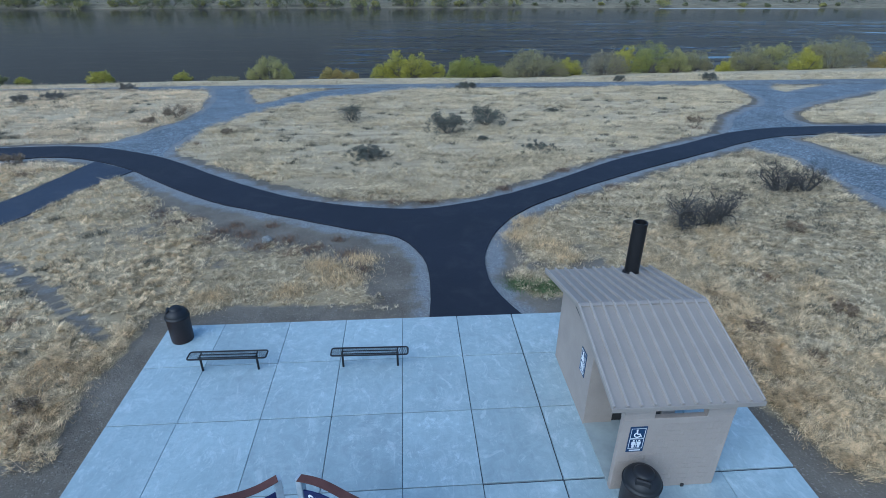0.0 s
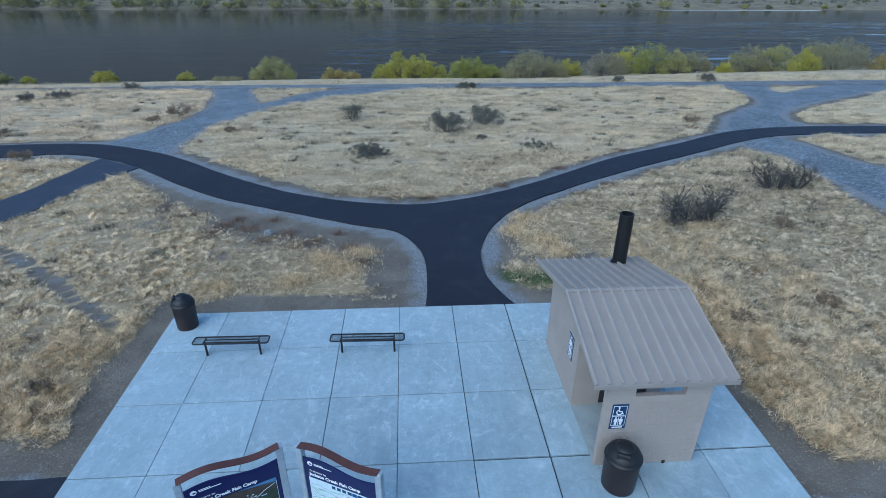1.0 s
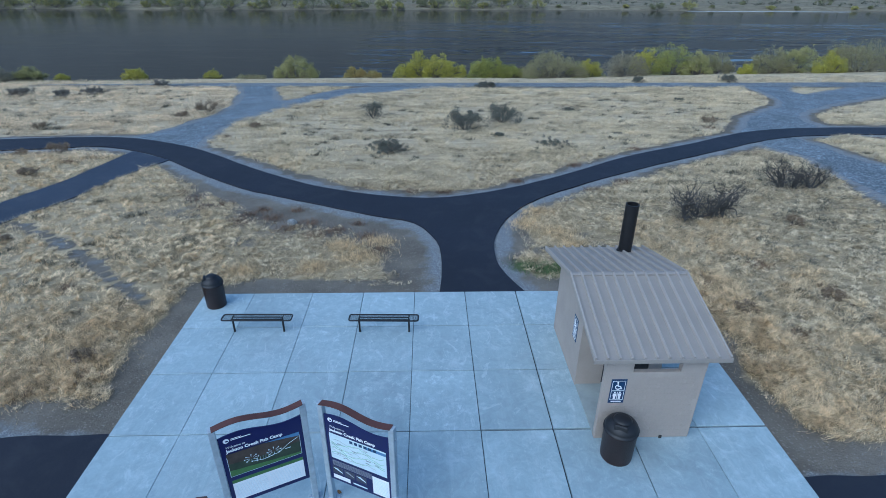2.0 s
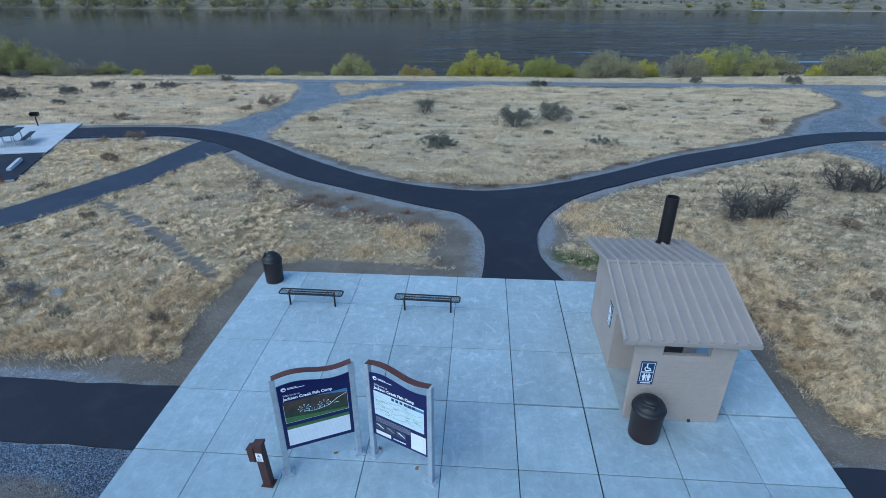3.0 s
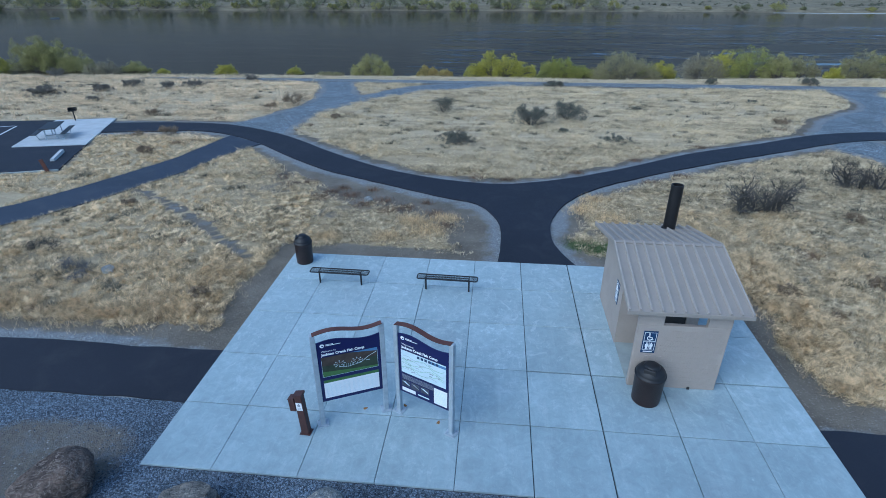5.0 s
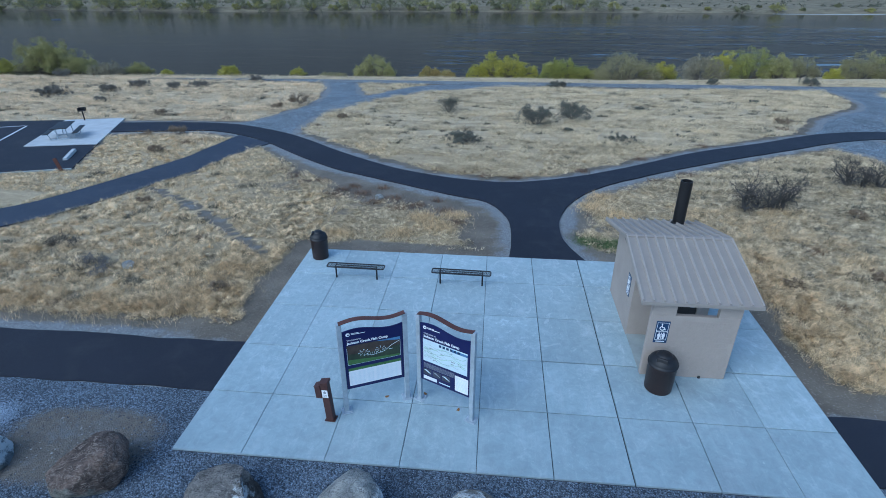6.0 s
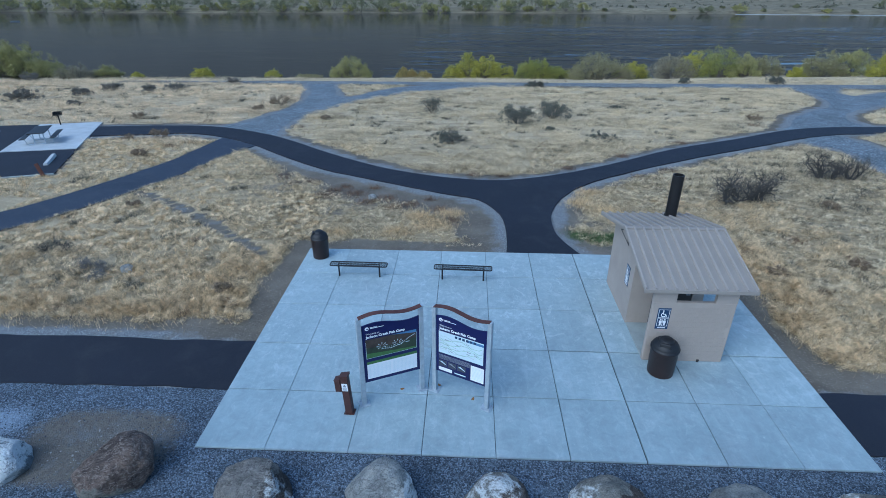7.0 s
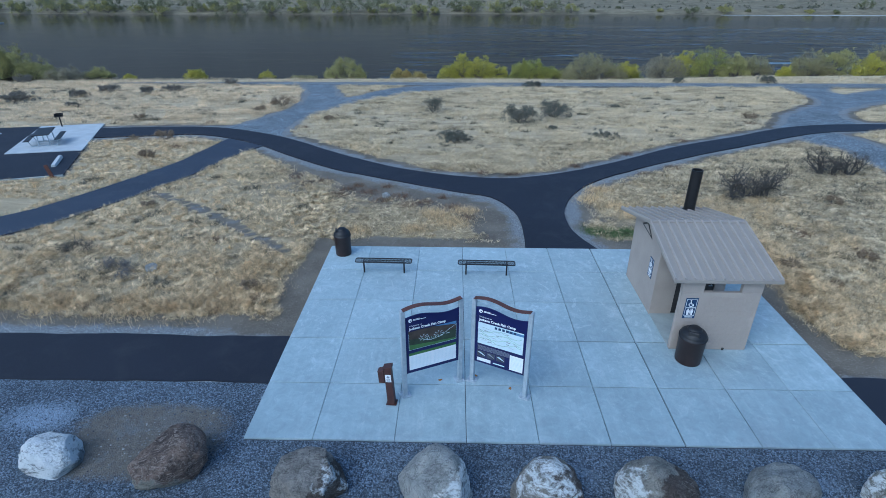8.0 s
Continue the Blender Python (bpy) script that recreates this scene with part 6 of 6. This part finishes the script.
for k, (x, half, top, leaf, bare, words) in enumerate(WILLOWS):
    y = 77.0 + 1.5 * math.sin(2.4 * k)
    willow(x, y, [(0.0, half, 1.08 * (top - float(land_z(x, y))))], leaf, 200 + k, words, bare)
willow(7.0, 77, [(-3.6, 1.5, 2.1), (-1.5, 1.8, 3.85), (1.1, 1.9, 3.6), (3.6, 1.6, 2.6)], LEAF_YELLOW, 228, "bright yellow-green willow with orange tips")
willow(15.6, 77, [(-1.2, 1.6, 2.6), (0.3, 1.8, 3.3), (2.0, 1.4, 2.3)], LEAF_GREEN, 229, "yellowing green willow on the river bank")
willow(-64.6, 77, [(-3.4, 2.9, 5.5), (-1.2, 3.0, 6.0), (1.2, 2.6, 5.5), (4.2, 2.6, 3.7)], LEAF_OLIVE, 230, "tall spreading olive-green willow on the bank")

# ---- far bank ----
rng_far = random.Random(3)
for k in range(98):
    x = -215 + 3.5 * k + rng_far.uniform(-3, 3) if k < 75 else 45 + 11 * (k - 75) + rng_far.uniform(-6, 6)
    y = float(shore(x)) + rng_far.uniform(1.5, 5) + (9 if k % 3 == 0 else 0)
    h = rng_far.uniform(2.0, 5.6) if k < 75 else rng_far.choice((0.8, 1.0, 1.2, 1.5, 3.4))
    shrub("far_tree", x, y, h * rng_far.uniform(1.8, 3.2), h, (LEAF_FAR, LEAF_OLIVE, LEAF_FAR)[k % 3], 1250, 0.36, "olive scrubby tree on the far river bank", "tree", 400 + k, "trees on the far bank", 4, None, 0.04, 0.6, 14)

fr = np.random.RandomState(8)
bx, by = fr.uniform(-230, 290, 900), fr.uniform(244, 345, 900)
bz = land_z(bx, by)
far_brush = new("far_brush", leaf_cloud("far_brush", np.stack([bx, by, bz + 0.2, fr.uniform(0.35, 1.1, 900)], -1), 22000, 0.5, LEAF_DARK, fr, 0.7, 0.6))
tagged(far_brush, "low dark brush scattered over the far bank", "brush", kind="stuff")
bar = part("ground", box(114, 235.0, RIVER_Z - 0.3, 184, 236.2, RIVER_Z + 0.05, 0.04), PALE_CONCRETE)
tagged(bar, "pale sand bar at the far waterline", "sand bar", kind="structure")

def boat():
    """A small open boat: tapered hull, thwart and rim."""
    b = thing("boat", pose(-147, 181, RIVER_Z, 0, 0, 25) @ Matrix.Diagonal((0.62, 0.62, 0.42, 1.0)), "small pale open boat on the dark river", "boat")
    bm = bmesh.new()
    rings = []
    for u in (0.0, 0.15, 0.4, 0.7, 0.9, 1.0):
        w = 0.80 * (1 - max(0.0, u - 0.35) ** 2 * 2.2)
        x = -2.2 + 4.4 * u
        rise = 0.12 * u * u
        rings.append([bm.verts.new((x, y * w, z + rise)) for y, z in ((-1, 0.55), (-0.8, 0.0), (0, -0.12), (0.8, 0.0), (1, 0.55), (0.92, 0.55), (0.72, 0.08), (-0.72, 0.08), (-0.92, 0.55))])
    for a, c in zip(rings, rings[1:]):
        for q in range(9):
            bm.faces.new((a[q], a[(q + 1) % 9], c[(q + 1) % 9], c[q]))
    bm.faces.new(rings[0][::-1])
    bm.faces.new(rings[-1])
    bmesh.ops.recalc_face_normals(bm, faces=bm.faces[:])
    part("hull", bm, GREY_PRINT, b)
    part("thwart", box(-0.35, -0.6, 0.34, 0.0, 0.6, 0.38, 0.01), GREY_PRINT, b)


boat()

# ---- grass ----
gr = np.random.RandomState(12)


def plant(name, boxes, material, label, length, width, seed, drawn=1.0):
    rows = [sow(x0, x1, y0, y1, tufts, per, spread, gr, seed, floor, drawn) for (x0, x1, y0, y1, tufts, per, spread, floor) in boxes]
    x, y, s, lean, bend, lift, short = (np.concatenate(c) for c in zip(*rows))
    n = len(x)
    grass(name, x, y, land_z(x, y) - 0.01 + lift * length, length * s * short * gr.uniform(0.55, 1.25, n), width * gr.uniform(0.7, 1.3, n), lean, bend, material, gr, label)


plant("dry_grass", [(-14, 0, 4, 14, 15000, 24, 0.085, 1.05), (-22, 0, 14, 25, 21000, 22, 0.10, 1.05)], STRAW, "dry straw-coloured cheatgrass in lodged tufts", 0.125, 0.015, 61)
plant("dry_grass", [(-3, 9, 9, 20, 14000, 24, 0.085, 0.55), (15.6, 21, 2, 9, 4700, 24, 0.085, 0.95), (13.5, 15.6, 2, 9, 900, 24, 0.085, 0.7), (9, 28, 9, 26, 30000, 22, 0.095, 0.95)], STRAW_DARKER, "darker dry cheatgrass in lodged tufts", 0.108, 0.015, 61)
plant("dry_grass", [(-8, 42, 17, 52, 17500, 26, 0.25, 0.9), (27, 76, 17, 57, 9500, 20, 0.29, 0.85), (-60, 82, 51, 59, 8000, 13, 0.22, 0.7)], STRAW_PALE, "pale bleached cheatgrass laid over the field", 0.26, 0.034, 71, 0.42)
plant("dry_grass", [(-60, -8, 24, 52, 13500, 22, 0.28, 0.9)], STRAW_PALER, "paler cheatgrass beyond the parking lot", 0.26, 0.034, 71, 0.42)


def clump_field(name, spots, per, length, width, lean, material, label):
    x = np.concatenate([gr.normal(cx, r * 0.5, int(per * r)) for cx, cy, r in spots])
    y = np.concatenate([gr.normal(cy, r * 0.42, int(per * r)) for cx, cy, r in spots])
    ok = (np.minimum(zone(far_from["paved"], x, y), zone(slab_far, x, y)) > 0.15) & (zone(far_from["road_l"], x, y) > 0.3)
    x, y = x[ok], y[ok]
    n = len(x)
    grass(name, x, y, land_z(x, y) - 0.01, length * gr.uniform(0.5, 1.3, n), width * gr.uniform(0.7, 1.3, n), np.clip(gr.normal(lean, 0.2, n), 0.02, 0.95), gr.uniform(0, 2 * np.pi, n), material, gr, label)


clump_field("bunch_grass", [(4.3, 11.6, 0.9), (3.6, 12.6, 0.7), (4.9, 12.9, 0.6), (2.9, 10.9, 0.6), (0.6, 10.6, 0.7), (-2.2, 6.0, 1.2), (-3.2, 5.2, 1.2), (-1.8, 7.2, 0.8), (-5.2, 5.0, 1.1), (-7.6, 5.0, 1.0), (10.6, 14.6, 0.9), (11.6, 13.6, 0.8), (12.0, 12.6, 0.6), (11.2, 15.9, 0.7),
                            (15.2, 7.0, 0.9), (15.4, 8.6, 0.8), (15.9, 5.4, 1.0), (16.3, 3.8, 0.9), (17.8, 4.6, 0.9), (14.9, 10.2, 0.7)],
            1500, 0.24, 0.011, 0.55, GOLDEN, "golden dry bunch grass in clumps")
clump_field("russet_weed", [(-3.6, 17.6, 0.5), (-2.0, 16.9, 0.4), (0.4, 15.3, 0.6), (2.0, 14.7, 0.5), (3.1, 13.9, 0.5), (4.4, 13.4, 0.45), (-0.6, 15.7, 0.4), (5.0, 12.2, 0.35), (3.9, 14.6, 0.3), (1.2, 16.1, 0.3), (-4.6, 18.4, 0.4), (15.4, 9.6, 0.5), (16.6, 6.8, 0.5), (15.0, 5.6, 0.4), (17.8, 10.8, 0.5), (-0.9, 14.9, 0.6), (1.2, 14.2, 0.5), (2.4, 13.6, 0.45), (-2.8, 16.5, 0.5), (7.4, 18.4, 0.4), (5.9, 18.5, 0.35), (11.0, 19.9, 0.35), (14.5, 22.6, 0.5), (19.0, 26.0, 0.5), (-6.2, 29.2, 0.4), (-4.6, 33.6, 0.6), (26.3, 31.5, 0.6), (27.3, 34.0, 0.6), (14.3, 18.6, 0.5), (16.2, 19.8, 0.5),
                            (-12.6, 23.5, 0.5), (-11.8, 24.6, 0.5), (-13.4, 30.6, 0.5), (-11.4, 34.6, 0.5), (13.7, 9.6, 0.5), (14.2, 9.0, 0.5), (25.6, 24.9, 0.6), (-8.0, 20.8, 0.3), (33.6, 28.3, 0.4), (-0.2, 16.2, 0.35), (11.0, 17.6, 0.4), (-1.5, 5.5, 0.3), (-3.9, 5.0, 0.3), (-2.6, 4.9, 0.25), (-6.4, 4.9, 0.3), (-4.4, 9.6, 0.3)],
            560, 0.24, 0.013, 0.65, RUSSET, "russet brown dry weeds at the path edge")
fx, fy = gr.uniform(-20, 40, 160000), gr.uniform(9, 50, 160000)
rim = np.minimum(np.minimum(zone(far_from["paved"], fx, fy), zone(far_from["gl"], fx, fy) + 0.4), np.minimum(zone(far_from["gr"], fx, fy), zone(far_from["gs"], fx, fy)) + 0.4)
ok = (rim > 0.72) & (rim < 1.35) & (field_noise(fx, fy, 1.3, 77) > 0.50) & (zone(GRASS_ZONE, fx, fy) > 0.1)
fx, fy = fx[ok], fy[ok]
n = len(fx)
grass("russet_weed", fx, fy, land_z(fx, fy) - 0.01, 0.13 * gr.uniform(0.5, 1.5, n), 0.022 * gr.uniform(0.7, 1.3, n), np.clip(gr.normal(0.6, 0.2, n), 0.02, 0.95), gr.uniform(0, 2 * np.pi, n), RUSSET, gr, "low russet weeds along the gravel shoulder")
# pale grass hanging over the edges of the dusty path
fx, fy = gr.uniform(-26, -6, 150000), gr.uniform(4, 25.5, 150000)
lip = zone(far_from["old"], fx, fy)
ok = (lip > -0.05) & (lip < 0.40) & (field_noise(fx, fy, 0.9, 51) > 0.36) & (zone(far_from["paved"], fx, fy) > 0.8)
fx, fy = fx[ok], fy[ok]
n = len(fx)
grass("dry_grass", fx, fy, land_z(fx, fy) - 0.01, 0.17 * gr.uniform(0.5, 1.5, n), 0.014 * gr.uniform(0.7, 1.3, n), np.clip(gr.normal(0.6, 0.2, n), 0.02, 0.95), gr.uniform(0, 2 * np.pi, n), STRAW_PALE, gr, "pale dry grass leaning over the path edge")
plant("bunch_grass", [(-13, 0, 4, 5.5, 560, 80, 0.20, 0.8), (-12, 0, 5, 8.5, 300, 70, 0.2, 0.4), (-2.6, 0, 5, 9, 260, 80, 0.2, 0.6), (13.9, 16.2, 2, 10.5, 1500, 70, 0.20, 0.8), (14, 19.5, 2, 15, 760, 60, 0.2, 0.4)], GOLDEN, "fluffy mounds of golden dry grass", 0.26, 0.012, 87)
plant("grey_weed", [(13.6, 28, 2.5, 22, 1900, 26, 0.14, 0.36), (-16, -1, 5, 9, 420, 26, 0.14, 0.3)], GREY_WEED, "thin grey-green stalks among the dry grass", 0.17, 0.013, 93)
weeds = [(gr.uniform(13.5, 27), gr.uniform(4, 24), gr.uniform(0.2, 0.6)) for _ in range(64)] + [(gr.uniform(-14, -2), gr.uniform(5, 20), gr.uniform(0.2, 0.5)) for _ in range(46)] + [(gr.uniform(-4, 34), gr.uniform(21, 49), gr.uniform(0.12, 0.45)) for _ in range(330)] + [(gr.uniform(-45, -14), gr.uniform(30, 49), gr.uniform(0.15, 0.5)) for _ in range(190)]
weeds = [w for w in weeds if zone(GRASS_ZONE, w[0], w[1]) > 0.6]
clump_field("grey_weed", weeds, 430, 0.2, 0.018, 0.6, GREY_WEED, "low grey-green weeds among the dry grass")
clump_field("green_grass", [(9.9, 10.9, 0.55), (10.6, 10.6, 0.6), (11.2, 10.8, 0.5)], 2200, 0.12, 0.016, 0.65, GREEN_GRASS, "low green grass by the path")

# ---- loose gravel and stones ----


def pebbles(name, x, y, z, size, material, label):
    """Loose angular stones, each a small squashed octahedron."""
    n = len(x)
    base = np.array([(1, 0, 0), (0, 1, 0), (-1, 0, 0), (0, -1, 0), (0, 0, 0.7), (0, 0, -0.5)], float)
    tri = np.array([(0, 1, 4), (1, 2, 4), (2, 3, 4), (3, 0, 4), (1, 0, 5), (2, 1, 5), (3, 2, 5), (0, 3, 5)])
    a = gr.uniform(0, 2 * np.pi, n)
    v = base[None] * (size[:, None, None] * gr.uniform(0.6, 1.3, (n, 6, 1)))
    c, s = np.cos(a)[:, None], np.sin(a)[:, None]
    v = np.stack([v[..., 0] * c - v[..., 1] * s, v[..., 0] * s + v[..., 1] * c, v[..., 2]], -1) + np.stack([x, y, z], -1)[:, None]
    f = (tri[None] + 6 * np.arange(n)[:, None, None]).reshape(-1, 3)
    me = bpy.data.meshes.new(name)
    me.vertices.add(6 * n)
    me.vertices.foreach_set("co", v.astype(np.float32).ravel())
    me.loops.add(f.size)
    me.loops.foreach_set("vertex_index", f.astype(np.int32).ravel())
    me.polygons.add(len(f))
    me.polygons.foreach_set("loop_start", np.arange(0, f.size, 3, dtype=np.int32))
    me.materials.append(material)
    me.update(calc_edges=True)
    return tagged(new(name, me), label, "gravel", kind="stuff")


def stone_mix(name, stops):
    m = Mat(name, 0.9)
    m.color(m.ramp(m.per_island(), stops))
    return m.m


BASALT = stone_mix("basalt_chips", [(0.0, (0.02, 0.026, 0.035)), (0.7, (0.07, 0.085, 0.105)), (0.92, (0.16, 0.185, 0.215)), (1.0, (0.28, 0.30, 0.32))])
PALE_STONE = stone_mix("pale_pebbles", [(0.0, (0.09, 0.092, 0.09)), (0.7, (0.19, 0.19, 0.18)), (1.0, (0.36, 0.36, 0.34))])
px = np.concatenate([gr.uniform(-10, 0, 5000), gr.uniform(-2, 16, 7000)])
py = np.concatenate([gr.uniform(-1.6, 1.7, 5000), gr.uniform(-1.6, -0.05, 7000)])
keep = ~((px > -0.05) & (px < 13.95) & (py > -0.04)) & (np.hypot((px + 2.25) / 1.45, (py + 0.12) / 1.0) > gr.uniform(0.7, 1.25, len(px)))
px, py = px[keep], py[keep]
pebbles("loose_gravel", px, py, np.full(len(px), -0.045), gr.uniform(0.010, 0.024, len(px)), BASALT, "loose dark crushed gravel")
px, py = gr.uniform(-14, 24, 42000), gr.uniform(3.6, 27, 42000)
keep = (gr.rand(len(px)) < np.clip(zone(GRAVEL_ZONE, px, py) * 0.5 + 0.015 * (1 - zone(GRASS_ZONE, px, py)), 0, 1)) & (zone(far_from["paved"], px, py) > 0.05) & (zone(slab_far, px, py) > 0.05) & (zone(far_from["old"], px, py) > 0.05) & (zone(far_from["road_l"], px, py) > 0.03)
px, py = px[keep], py[keep]
pebbles("loose_gravel", px, py, land_z(px, py), gr.uniform(0.008, 0.020, len(px)), PALE_STONE, "loose grey shoulder gravel")

px, py = gr.normal(-2.3, 0.7, 260), gr.normal(-0.15, 0.45, 260)
pebbles("loose_gravel", px, py, np.full(260, -0.046), gr.uniform(0.008, 0.03, 260), PALE_STONE, "pale stones on the bare dirt")

# the slab's panels
slab_panels()
